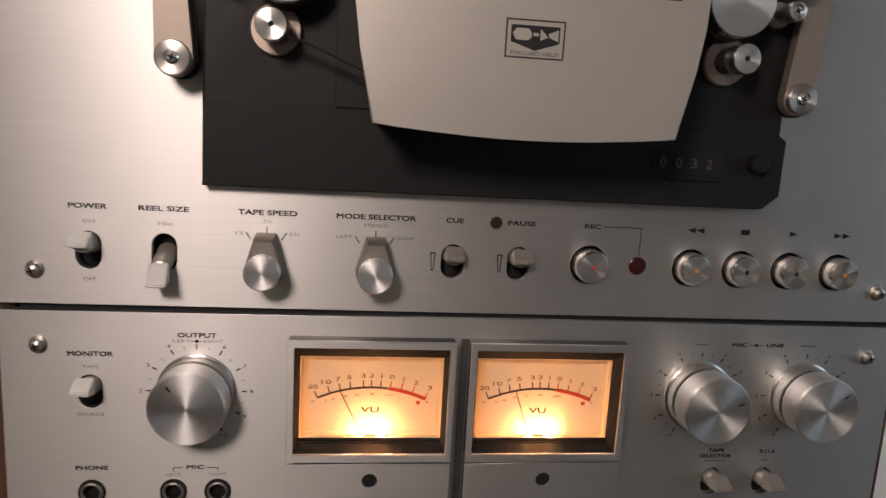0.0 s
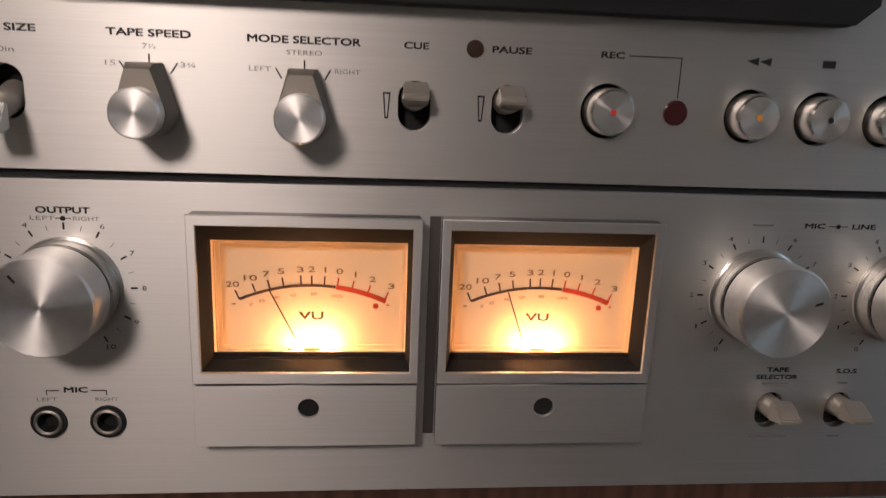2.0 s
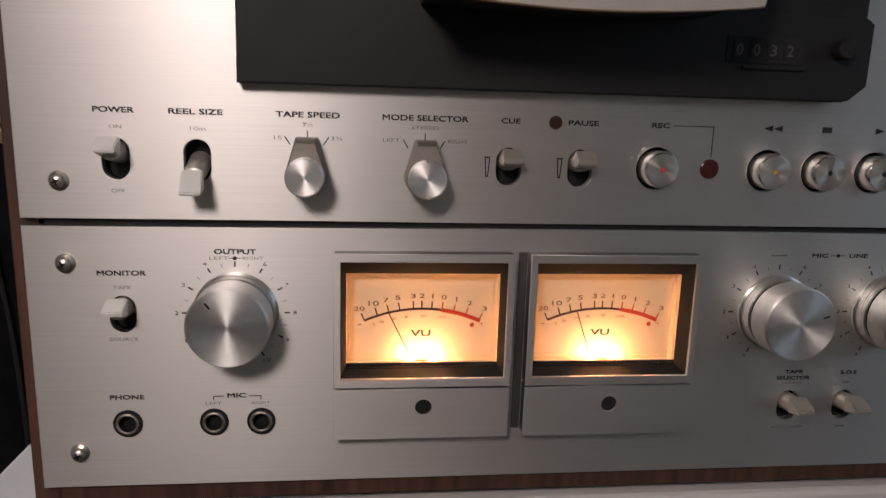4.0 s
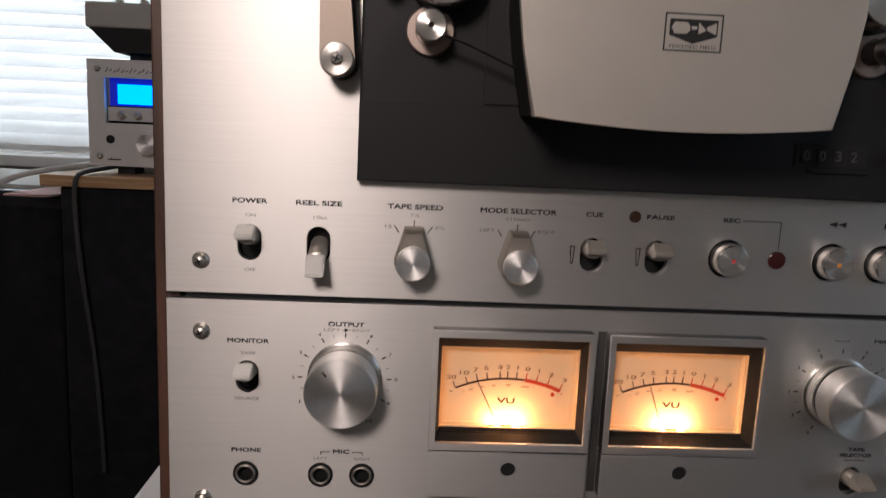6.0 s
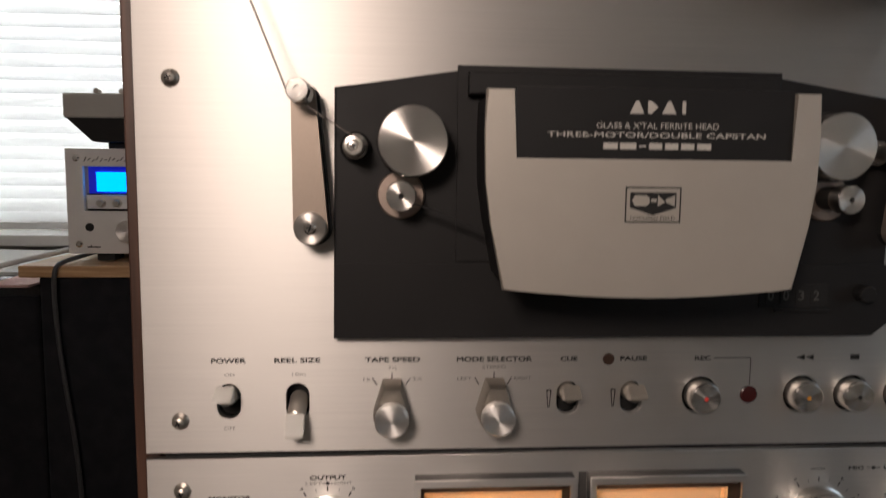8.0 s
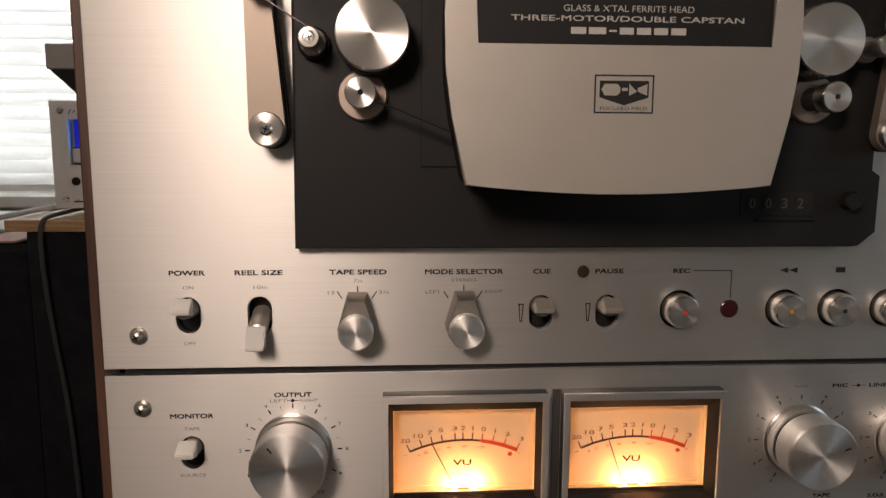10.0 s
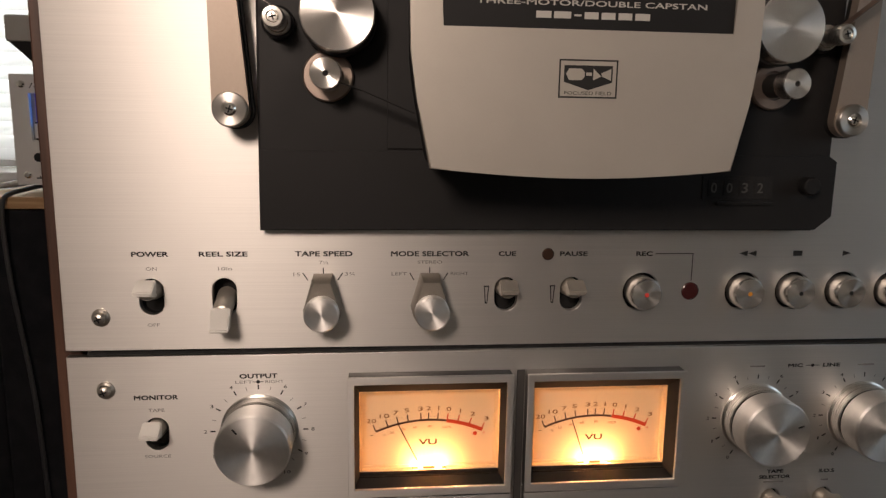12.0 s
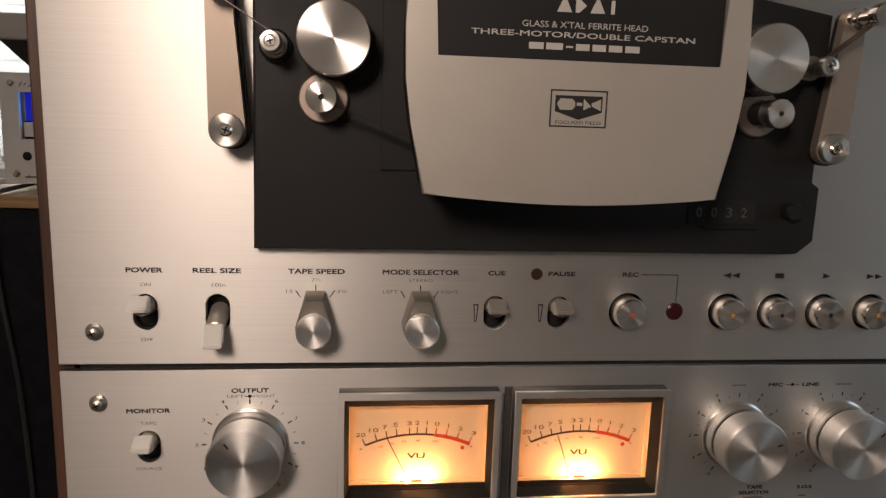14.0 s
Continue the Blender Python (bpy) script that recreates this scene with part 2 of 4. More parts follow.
def bars(pieces):
    """Several flat prints joined: polygons laid a hair proud of the surface."""
    bm = bmesh.new()
    for poly in pieces:
        a = [bm.verts.new((x, -0.06, z)) for x, z in poly]
        b = [bm.verts.new((x, 0.02, z)) for x, z in poly]
        bm.faces.new(a), bm.faces.new(b[::-1])
        for k in range(len(poly)):
            j = (k + 1) % len(poly)
            bm.faces.new((a[k], b[k], b[j], a[j]))
    return bm


def rect(x0, x1, z0, z1):
    return [(x0, z0), (x1, z0), (x1, z1), (x0, z1)]


def stroke(x0, z0, x1, z1, w):
    d = Vector((x1 - x0, z1 - z0)).normalized() * w / 2
    return [(x0 - d.y, z0 + d.x), (x0 + d.y, z0 - d.x), (x1 + d.y, z1 - d.x), (x1 - d.y, z1 + d.x)]


def ring_arc(cx, cz, r0, r1, a0, a1, n=24):
    out = [(cx + r1 * math.cos(radians(a0 + (a1 - a0) * k / n)), cz + r1 * math.sin(radians(a0 + (a1 - a0) * k / n))) for k in range(n + 1)]
    return out + [(cx + r0 * math.cos(radians(a1 - (a1 - a0) * k / n)), cz + r0 * math.sin(radians(a1 - (a1 - a0) * k / n))) for k in range(n + 1)]


def circle(cx, cz, r, n=40):
    return [(cx + r * math.cos(2 * math.pi * k / n), cz + r * math.sin(2 * math.pi * k / n)) for k in range(n)]


def stadium(cx, z0, z1, r, n=12):
    top = [(cx + r * math.cos(math.pi * k / n), z1 - r + r * math.sin(math.pi * k / n)) for k in range(n + 1)]
    return top + [(cx - r * math.cos(math.pi * k / n), z0 + r - r * math.sin(math.pi * k / n)) for k in range(n + 1)]


def from_curve(data):
    """A bmesh of a filled curve or a text, turned to face the viewer."""
    tmp = new("shape", data)
    me = bpy.data.meshes.new_from_object(tmp.evaluated_get(bpy.context.evaluated_depsgraph_get()))
    bpy.data.objects.remove(tmp)
    bm = bmesh.new()
    bm.from_mesh(me)
    bpy.data.meshes.remove(me)
    for v in bm.verts:
        v.co = Vector((v.co.x, -v.co.z, v.co.y))
    return bm


def sheet(outlines, thick, bevel=0.25):
    """A flat plate with holes: the first outline less the others; its face at y 0."""
    data = bpy.data.curves.new("outline", "CURVE")
    data.dimensions, data.fill_mode, data.extrude = "2D", "BOTH", (thick - 2 * bevel) / 2
    data.bevel_depth, data.bevel_resolution = bevel, 1
    for poly in outlines:
        s = data.splines.new("POLY")
        s.points.add(len(poly) - 1)
        for q, (x, z) in zip(s.points, poly):
            q.co = (x, z, 0, 1)
        s.use_cyclic_u = True
    bm = from_curve(data)
    bpy.data.curves.remove(data)
    bmesh.ops.remove_doubles(bm, verts=bm.verts, dist=0.001)
    bmesh.ops.translate(bm, vec=(0, thick / 2, 0), verts=bm.verts)
    return bm


def lettering(words, height, width=None, heavy=0.0, space=1.0):
    """Words set in the built-in font, centred, of that height and width in millimetres."""
    data = bpy.data.curves.new("words", "FONT")
    data.body, data.align_x, data.align_y, data.extrude, data.space_character = words, "CENTER", "CENTER", 0.04, space
    data.resolution_u = 3
    bm = from_curve(data)
    bpy.data.curves.remove(data)
    if not bm.verts:
        return bm
    xs, zs = [v.co.x for v in bm.verts], [v.co.z for v in bm.verts]
    w, h = max(xs) - min(xs), max(zs) - min(zs)
    kx = (width / w) if width else height / h
    for v in bm.verts:
        v.co = Vector(((v.co.x - (max(xs) + min(xs)) / 2) * kx, v.co.y, (v.co.z - (max(zs) + min(zs)) / 2) * height / h))
    if heavy:
        # heavier strokes: the letters laid again, a little aside
        me = bpy.data.meshes.new("strokes")
        bm.to_mesh(me)
        for dx, dz in ((0.21, 0.0), (0.0, 0.17), (0.21, 0.17)):
            k = len(bm.verts)
            bm.from_mesh(me)
            bm.verts.ensure_lookup_table()
            for v in bm.verts[k:]:
                v.co += Vector((dx * heavy * 60, -0.004 * (dx + dz) * 10, dz * heavy * 60))
        bpy.data.meshes.remove(me)
    return bm


def words(text, x, z, height, width, parent, mat=None, y=0.0, heavy=0.012, label="black printed lettering"):
    return part("lettering", lettering(text, height, width, heavy), mat or INK, parent, label, (x, y - 0.03, z), smooth=0)


# ---- the room ----
def setting(name, bm, mat, label, category):
    return tagged(part(name, bm, mat, None, label, smooth=0, lift=0.0), category=category, kind="structure")


setting("floor", box(-2200, 2200, -2600, 1400, -60, 0), CARPET, "dull brown carpet on the floor", "floor")
setting("ceiling", box(-2200, 2200, -2600, 1400, 2400, 2460), CEIL, "plain white painted ceiling", "ceiling")
setting("wall_west", box(-2260, -2200, -2600, 1400, 0, 2400), WALL, "plain beige painted side wall", "wall")
setting("wall_south", box(-2200, 2200, -2660, -2600, 0, 2400), WALL, "plain beige painted wall behind the viewer", "wall")


def wall_with_openings(name, x0, x1, y0, y1, z0, z1, holes, mat, label):
    """A wall across x with rectangular openings, laid up from butted blocks in one mesh."""
    bm = bmesh.new()
    xs = sorted({x0, x1, *[h[0] for h in holes], *[h[1] for h in holes]})
    for a, b in zip(xs, xs[1:]):
        spans = sorted((h[2], h[3]) for h in holes if h[0] <= a and h[1] >= b)
        z = z0
        for lo, hi in [*spans, (z1, z1)]:
            if lo > z:
                piece = box(a, b, y0, y1, z, lo)
                me = bpy.data.meshes.new("piece")
                piece.to_mesh(me)
                piece.free()
                bm.from_mesh(me)
                bpy.data.meshes.remove(me)
            z = hi
    return setting(name, bm, mat, label, "wall")


WIN = [(-2000, -420, 900, 2150), (420, 1500, 700, 2150)]
wall_with_openings("wall_north", -2200, 2200, 1300, 1400, 0, 2400, WIN, WALL, "beige wall with two windows behind the tape deck")
east = wall_with_openings("wall_east", -2600, 1400, -2260, -2200, 0, 2400, [(-1750, -650, 900, 2000)], WALL, "beige side wall with an opening for the added window")
for v in east.data.vertices:
    v.co = Vector((-v.co.y, v.co.x, v.co.z))
# unseen window, added so that the fill light has an opening
sidewin = thing("window_3", (2.23, -1.2, 0.9), "white framed side window, unseen, added to carry the fill daylight", "window", kind="structure")
for y0, y1, z0, z1 in ((-1750, -650, 900, 940), (-1750, -650, 1960, 2000), (-1750, -1710, 940, 1960), (-690, -650, 940, 1960)):
    part("window_frame", box(2215, 2250, y0, y1, z0, z1, 3), SLAT, sidewin, lift=0.0)
setting("backdrop", box(-4000, 4000, 2400, 2410, -500, 3500), DAY, "overexposed bright daylight outside the windows", "daylight")


def window(name, x0, x1, z0, z1):
    w = thing(name, (0, 1.35, z0 * MM), "white window frame with closed white horizontal blinds", "window", kind="structure")
    for a, b, c, d in ((x0, x1, z1 - 40, z1), (x0, x1, z0, z0 + 40), (x0, x0 + 40, z0 + 40, z1 - 40), (x1 - 40, x1, z0 + 40, z1 - 40)):
        part("window_frame", box(a, b, 1330, 1370, c, d, 3), SLAT, w, at=(0, 0, 0), lift=0.0)
    p = part("pane", box(x0 + 40, x1 - 40, 1348, 1352, z0 + 40, z1 - 40), GLASS, w, "clear window pane", smooth=0, lift=0.0)
    p.visible_shadow = False
    part("window_sill", box(x0 - 30, x1 + 30, 1180, 1300, z0 - 25, z0, 4), SLAT, w, lift=0.0)
    return w


def blind(x0, x1, z0, z1):
    b = thing("window_blind", (0, 1.29, z0 * MM), "white horizontal slatted blind glowing with daylight", "blind")
    part("headrail", box(x0, x1, 1262, 1295, z1 - 40, z1, 3), SLAT, b, lift=0.0)
    bm = prism([(-12, -9), (-4, -2), (6, 4), (13, 9.5), (13, 8.7), (6, 3.2), (-4, -2.8), (-12, -9.8)], x0 + 4, x1 - 4)
    for v in bm.verts:
        v.co = Vector((v.co.y, v.co.x * 0.35, v.co.z * 1.45))
    first = None
    z = z0 + 30
    while z < z1 - 50:
        if first is None:
            first = part("slat", bm, SLATLIT, b, at=(0, 1278, z), lift=0.0)
        else:
            share("slat", first, b, (0, 1278, z), lift=0.0)
        z += 28.0
    part("bottom_rail", box(x0, x1, 1268, 1290, z0 + 6, z0 + 20, 2), SLAT, b, lift=0.0)


m_, n_, l_, p_ = material("translucent_white_slat")
p_.inputs["Base Color"].default_value = (0.82, 0.82, 0.81, 1)
p_.inputs["Roughness"].default_value = 0.55
tl_, mx_ = n_.new("ShaderNodeBsdfTranslucent"), n_.new("ShaderNodeMixShader")
tl_.inputs[0].default_value = (0.95, 0.96, 0.97, 1)
mx_.inputs[0].default_value = 0.5
l_.new(p_.outputs[0], mx_.inputs[1]), l_.new(tl_.outputs[0], mx_.inputs[2]), l_.new(mx_.outputs[0], n_["Material Output"].inputs[0])
SLATLIT = m_
for k, (a, b, c, d) in enumerate(WIN):
    window("window_%d" % (k + 1), a, b, c, d)
    blind(a + 20, b - 20, c, d)

# white table under the deck
t = thing("white_table", (0, 0.2, 0.0), "white laminate table under the tape deck", "table")
part("tabletop", box(-262, 700, 1, 420, 737, 765, 3), WHITE, t, smooth=0, lift=0.0)
leg = part("leg", box(-20, 20, -20, 20, 0, 737, 2), WHITE, t, at=(-216, 40, 0), smooth=0, lift=0.0)
for x, y in ((-216, 380), (670, 380), (670, 40)):
    share("leg", leg, t, (x, y, 0), lift=0.0)

# ---- the tape deck ----
DECK = thing("tape_deck", (0, 0.1, 0.765), "brushed aluminium reel-to-reel tape deck in a walnut case", "tape deck")
HALF = 221.5
SLOTS = [(-182.4, 17.9, 35.4), (-149.9, 17.4, 35.5), (-18.4, 17.9, 35.1), (13.6, 17.8, 35.0)]
LOW_SLOTS = [(-183.4, -48.2, -31.5), (126.7, -95.4, -79.6), (155.8, -95.6, -79.8)]
BUTTONS = [49.0, 101.3, 127.6, 154.0, 180.4]
JACKS = [-184.1, -147.0, -126.4]
METERS = [(-93.6, -15.0), (-7.6, 71.4)]

upper = part("upper_panel", sheet([rect(-HALF, HALF, 1.7, 372), *[stadium(x, a, b, 5.7) for x, a, b in SLOTS], *[circle(x, 27.1, 9.8) for x in BUTTONS]], 4.0),
             ALU, DECK, "brushed aluminium upper face panel", smooth=0)
lower = part("lower_panel", sheet([rect(-HALF, HALF, -120.2, -1.7), *[stadium(x, a, b, 5.6) for x, a, b in LOW_SLOTS], *[circle(x, -90.2, 5.6) for x in JACKS],
                                   *[rect(a + 3, b - 3, -70, -14) for a, b in METERS]], 4.0),
             ALU, DECK, "brushed aluminium lower face panel", smooth=0)
part("chassis", box(-HALF + 3, HALF - 3, 24, 230, -116, 370), MATT, DECK, "black inner chassis", smooth=0)
part("groove_strip", box(-HALF + 8, HALF - 3, 3.0, 23.5, -2.6, 2.6), MATT, DECK, "black strip in the joint of the two panels", smooth=0)
for x in (-HALF + 3, HALF - 3):
    part("side_panel", box(-6, 6, 5, 240, -130, 380, 1.2), WALNUT, DECK, "walnut veneer side of the case", at=(x - 4.0 if x < 0 else x + 4.0, 0, 0))
part("bottom_panel", box(-HALF + 5.2, HALF - 5.2, 3, 240, -130, -120.7, 1.0), WALNUT, DECK, "walnut veneer bottom of the case")
part("top_panel", box(-HALF + 5.2, HALF - 5.2, 5, 240, 372.6, 380, 1.0), WALNUT, DECK, "walnut veneer top of the case")
for x in (-190, 190):
    for y in (40, 200):
        part("foot", box(-12, 12, -12, 12, -135, -129.5, 1.0), RUBBER, DECK, "black rubber foot", at=(x, y, 0))


# cross-head screws with cup washers
def screw_mesh(r):
    return lathe([(r * 1.55, 0), (r * 1.5, 0.5), (r * 1.05, 1.3), (r, 1.0), (r * 0.95, 3.4), (r * 0.6, 4.1), (0.0, 4.2)], 28)


first_screw = None
for x in (-205.2, 205.0):
    for z in (17.2, -17.6, -103.8, 177.6):
        if first_screw is None:
            first_screw = part("panel_screw", screw_mesh(2.7), SATIN, DECK, "chrome cross-head panel screw", (x, 0, z), smooth=40)
            s = first_screw
        else:
            s = share("panel_screw", first_screw, DECK, (x, 0, z), "chrome cross-head panel screw")
        part("cross_slot", bars([stroke(-1.5, -0.6, 1.5, 0.6, 0.7), stroke(-0.6, 1.5, 0.6, -1.5, 0.7)]), MATT, s, at=(x, -4.2, z), smooth=0)

# black deck plate with its hood and the counter block
plate_poly = [(-132, 58.5), (128.5, 58.5), (134.5, 63), (134.5, 172.6), (76.5, 181.5), (-74, 181.5), (-74.0, 181.2), (-131, 174.2)]
plate = part("deck_plate", prism(plate_poly, -8, -0.02, 1.2), BLACK, DECK, "black plastic deck plate")
part("lower_ledge", prism([(-131.4, 59.0), (129.8, 59.0), (137.6, 65.5), (137.6, 91.6), (133.8, 94.2), (-131.4, 94.2)], -8.5, -7.0, 0.3), BLACK, DECK, "raised black ledge along the bottom of the deck plate")
part("hood", prism([(-75.5, 95.2), (76.5, 95.2), (76.5, 184.0), (-72, 184.6), (-75.5, 184.6)], -9.0, -7.5, 0.4), BLACK, DECK, "raised black centre of the deck plate behind the head cover")
part("hood_brow", prism([(-71, 171), (72, 171), (72, 180.5), (-71, 181)], -17.0, -8.8, 0.8), BLACK, DECK, "black brow over the head cover")
counter = part("tape_counter", box(71.5, 106, -8.9, -8.2, 73.6, 84.6, 0.2), MATT, DECK, "black tape counter window")
for k, d in enumerate("0032"):
    w = part("counter_wheel", box(-2.6, 2.6, -0.4, 0.4, -3.6, 3.6, 0.1), MATT, counter, "counter wheel with a grey digit", (77.0 + 7.6 * k, -8.8, 79.0))
for k, d in enumerate("0032"):
    part("digit", lettering(d, 4.6, 2.8, 0.01), DIGIT, counter, "grey counter digit", (77.0 + 7.6 * k, -9.3, 79.0), smooth=0)
part("counter_ledge", box(79, 107, -10.0, -8.5, 71.0, 72.4, 0.3), BLACK, DECK)
part("counter_reset", lathe([(4.2, 0), (4.2, 5.2), (3.6, 6.0), (0, 6.0)], 28), BLACK, DECK, "black counter reset button", (122.6, -9, 80.4))

# head cover: champagne front with a black name panel let into its top
left_side = [(-67.9, 169.2), (-68.3, 153.5), (-67.9, 133.2), (-65.6, 116.0), (-60.3, 89.6)]
right_side = [(-x, z) for x, z in left_side[::-1]]
belly = [(-60.3 + 120.6 * k / 14, 89.6 - 3.4 * math.sin(math.pi * k / 14)) for k in range(1, 14)]
notch = [(57.3, 169.2), (57.3, 141.6), (-56.6, 141.6), (-56.6, 169.2)]
cover = part("head_cover", prism(left_side + belly + right_side + notch, -55.5, -51, 0.7), COVER, DECK, "champagne painted metal head cover")
part("cover_body", prism([(x * 0.975, 128 + (z - 128) * 0.965) for x, z in left_side + belly + right_side], -50.9, -8.8), BLACK, cover, "black body behind the cover front")
name_panel = part("name_panel", box(-56.4, 57.1, -54.5, -51.1, 141.8, 170.4, 0.4), BLACK, cover, "black name panel")
for poly in ([(-10.7, 158.0), (-4.8, 158.0), (-7.2, 163.0), (-8.4, 163.0)], [(-3.4, 158.0), (-1.9, 158.0), (0.9, 160.6), (-1.9, 163.0), (-3.4, 163.0)], [(2.4, 158.0), (8.3, 158.0), (5.9, 163.0), (4.7, 163.0)], rect(10.6, 12.1, 158.0, 163.0)):
    part("maker_mark", bars([poly]), WHITEINK, name_panel, "pale blocks of the maker's mark", (0, -54.5, 2.4), smooth=0)
words("GLASS & X'TAL FERRITE HEAD", 1.0, 155.7, 2.4, 50, name_panel, WHITEINK, -54.5, 0.0, "thin pale lettering")
words("THREE-MOTOR/DOUBLE CAPSTAN", 0.9, 151.9, 2.0, 89.2, name_panel, WHITEINK, -54.5, 0.007, "pale wide lettering")
for poly in (rect(-21.0, -15.2, 143.9, 146.4), rect(-14.2, -7.6, 143.9, 146.4), rect(-6.4, -3.6, 144.8, 145.5), rect(-2.4, 3.0, 143.9, 146.4), rect(4.2, 9.6, 143.9, 146.4), rect(10.8, 16.2, 143.9, 146.4), rect(17.4, 23.2, 143.9, 146.4)):
    part("model_mark", bars([poly]), WHITEINK, name_panel, "pale blocks of the model mark", (0, -54.5, 2.4), smooth=0)
part("emblem", bars([rect(-11.6, 11.4, 128.4, 129.0), rect(-11.6, 11.4, 114.6, 115.2), rect(-11.6, -11.0, 115.2, 128.4), rect(10.8, 11.4, 115.2, 128.4)]), INK, cover, "small framed black emblem", (0, -55.5, 2.4), smooth=0)
part("emblem_shield", bars([[(-9.6, 126.8), (-9.6, 120.6), (0, 117.6), (9.4, 120.6), (9.4, 126.8)]]), INK, cover, "black shield shape", (0, -55.5, 2.4), smooth=0)
for poly in ([(-8.9, 123.6), (-7.6, 125.6), (-2.8, 125.6), (-1.6, 124.3), (-1.6, 122.6), (-2.8, 121.3), (-7.6, 121.3)], rect(-1.0, 1.2, 123.0, 124.2), [(1.8, 125.7), (1.8, 121.3), (4.9, 122.8)], [(8.8, 125.7), (8.8, 121.3), (5.3, 122.8), (4.9, 124.0)]):
    part("emblem_shape", bars([poly]), COVER, cover, "pale shapes on the shield", (0, -55.58, 2.4), smooth=0)
words("FOCUSED FIELD", 0, 118.9, 1.3, 18.4, cover, INK, -55.5, 0.0)


# pinch rollers with turned caps, capstans, guides and tension arms
def roller_side(sign):
    x, z = 96.0 * sign, 149.6
    r = part("pinch_roller", lathe([(15.0, 0), (15.9, 1.0), (15.9, 12), (15.0, 12.6)], 56), RUBBER, DECK, "black rubber pinch roller", (x, -9, z))
    part("roller_cap", lathe([(14.9, 0), (15.1, 0.5), (15.1, 7.6), (14.6, 8.2), (0, 8.2)], 64), MIRRORSPUN, r, "spun aluminium roller cap", (x, -21.5, z), smooth=30)
    x, z = 101.0 * sign, 126.0
    c = part("capstan_base", lathe([(10.9, 0), (10.9, 2.2), (10.2, 3.0), (6.6, 3.0), (6.2, 2.0), (0, 2.0)], 48), PINKMETAL, DECK, "satin metal capstan base ring", (x, -8, z))
    part("capstan_sleeve", lathe([(5.4, 0), (5.4, 10), (5.0, 11)], 32), RUBBER, c, "black capstan sleeve", (x, -10, z))
    part("capstan_cap", lathe([(6.4, 0), (6.5, 0.4), (6.5, 7.6), (6.1, 8.1), (1.2, 8.1), (1.2, 6.6), (0, 6.6)], 44), MIRRORSPUN, c, "spun aluminium capstan cap", (x, -21.2, z), smooth=30)
    part("capstan_hole", lathe([(1.15, 0), (0, 0.05)], 16), MATT, c, "dark centre hole", (x, -28.2, z))
    x, z = 121.4 * sign, 147.4
    g = part("tape_guide", lathe([(5.6, 0), (5.6, 7.5), (4.0, 8.5), (3.4, 9), (3.4, 15), (4.4, 15.5), (4.4, 20.5), (3.9, 21.5), (2.6, 21.7), (2.4, 20.6), (2.2, 20.4), (2.0, 21.2), (0, 21.6)], 36), TURNED, DECK, "turned metal tape guide post", (x, -8, z), smooth=40)
    part("guide_collar", lathe([(6.8, 0), (6.8, 4.5), (5.7, 5.5), (5.7, 0)], 32), BLACK, g, "black guide collar", (x, -8, z))
    part("cross_slot", bars([stroke(-1.4, -0.4, 1.4, 0.4, 0.6), stroke(-0.4, 1.4, 0.4, -1.4, 0.6)]), MATT, g, at=(x, -29.6, z), smooth=0)


def tension_arm(sign):
    px, pz, tx, tz = (135.4, 111.0, 139.4, 169.5) if sign > 0 else (-141.0, 111.2, -143.8, 169.5)
    d = Vector((tx - px, tz - pz))
    ang = math.atan2(d.y, d.x)
    out = [(px + 7.7 * math.cos(ang + a), pz + 7.7 * math.sin(ang + a)) for a in [math.pi / 2 + math.pi * k / 14 for k in range(15)]]
    out += [(tx + 5.3 * math.cos(ang + a), tz + 5.3 * math.sin(ang + a)) for a in [-math.pi / 2 + math.pi * k / 10 for k in range(11)]]
    arm = part("tension_arm", prism(out, -17.5, -12.5, 0.5), BRONZE, DECK, "warm grey metal tape tension arm")
    part("arm_back", prism([(x * 1.0 + 1.2, z - 0.6) for x, z in out], -12.4, -8.0), MATT, arm, "black back of the arm")
    part("pivot_disc", lathe([(7.2, 0), (7.2, 2.4), (6.7, 3.0), (3.4, 3.0), (3.2, 2.2), (0, 2.2)], 40), DISC, arm, "turned aluminium pivot disc", (px, -17.6, pz), smooth=30)
    part("pivot_screw", lathe([(2.9, 0), (2.8, 0.6), (2.0, 1.2), (0, 1.3)], 24), CHROME, arm, "cross-head pivot screw", (px, -19.8, pz))
    part("pivot_slot", bars([stroke(-1.5, 0.5, 1.5, -0.5, 0.6), stroke(0.5, 1.5, -0.5, -1.5, 0.6)]), MATT, arm, at=(px, -21.1, pz), smooth=0)
    part("arm_post", lathe([(6.5, 0), (6.5, 12.5)], 28), MATT, arm, "black pivot post", (px, 0, pz))
    part("arm_roller", lathe([(5.0, 0), (5.0, 3), (3.2, 3.6), (3.2, 13), (4.9, 13.6), (4.9, 17.5), (4.3, 18.4), (1.8, 18.4), (1.6, 17.6), (0, 17.6)], 32), CHROME, arm, "chrome tape roller", (tx, -17.6, tz), smooth=40)


for s in (-1, 1):
    roller_side(s), tension_arm(s)


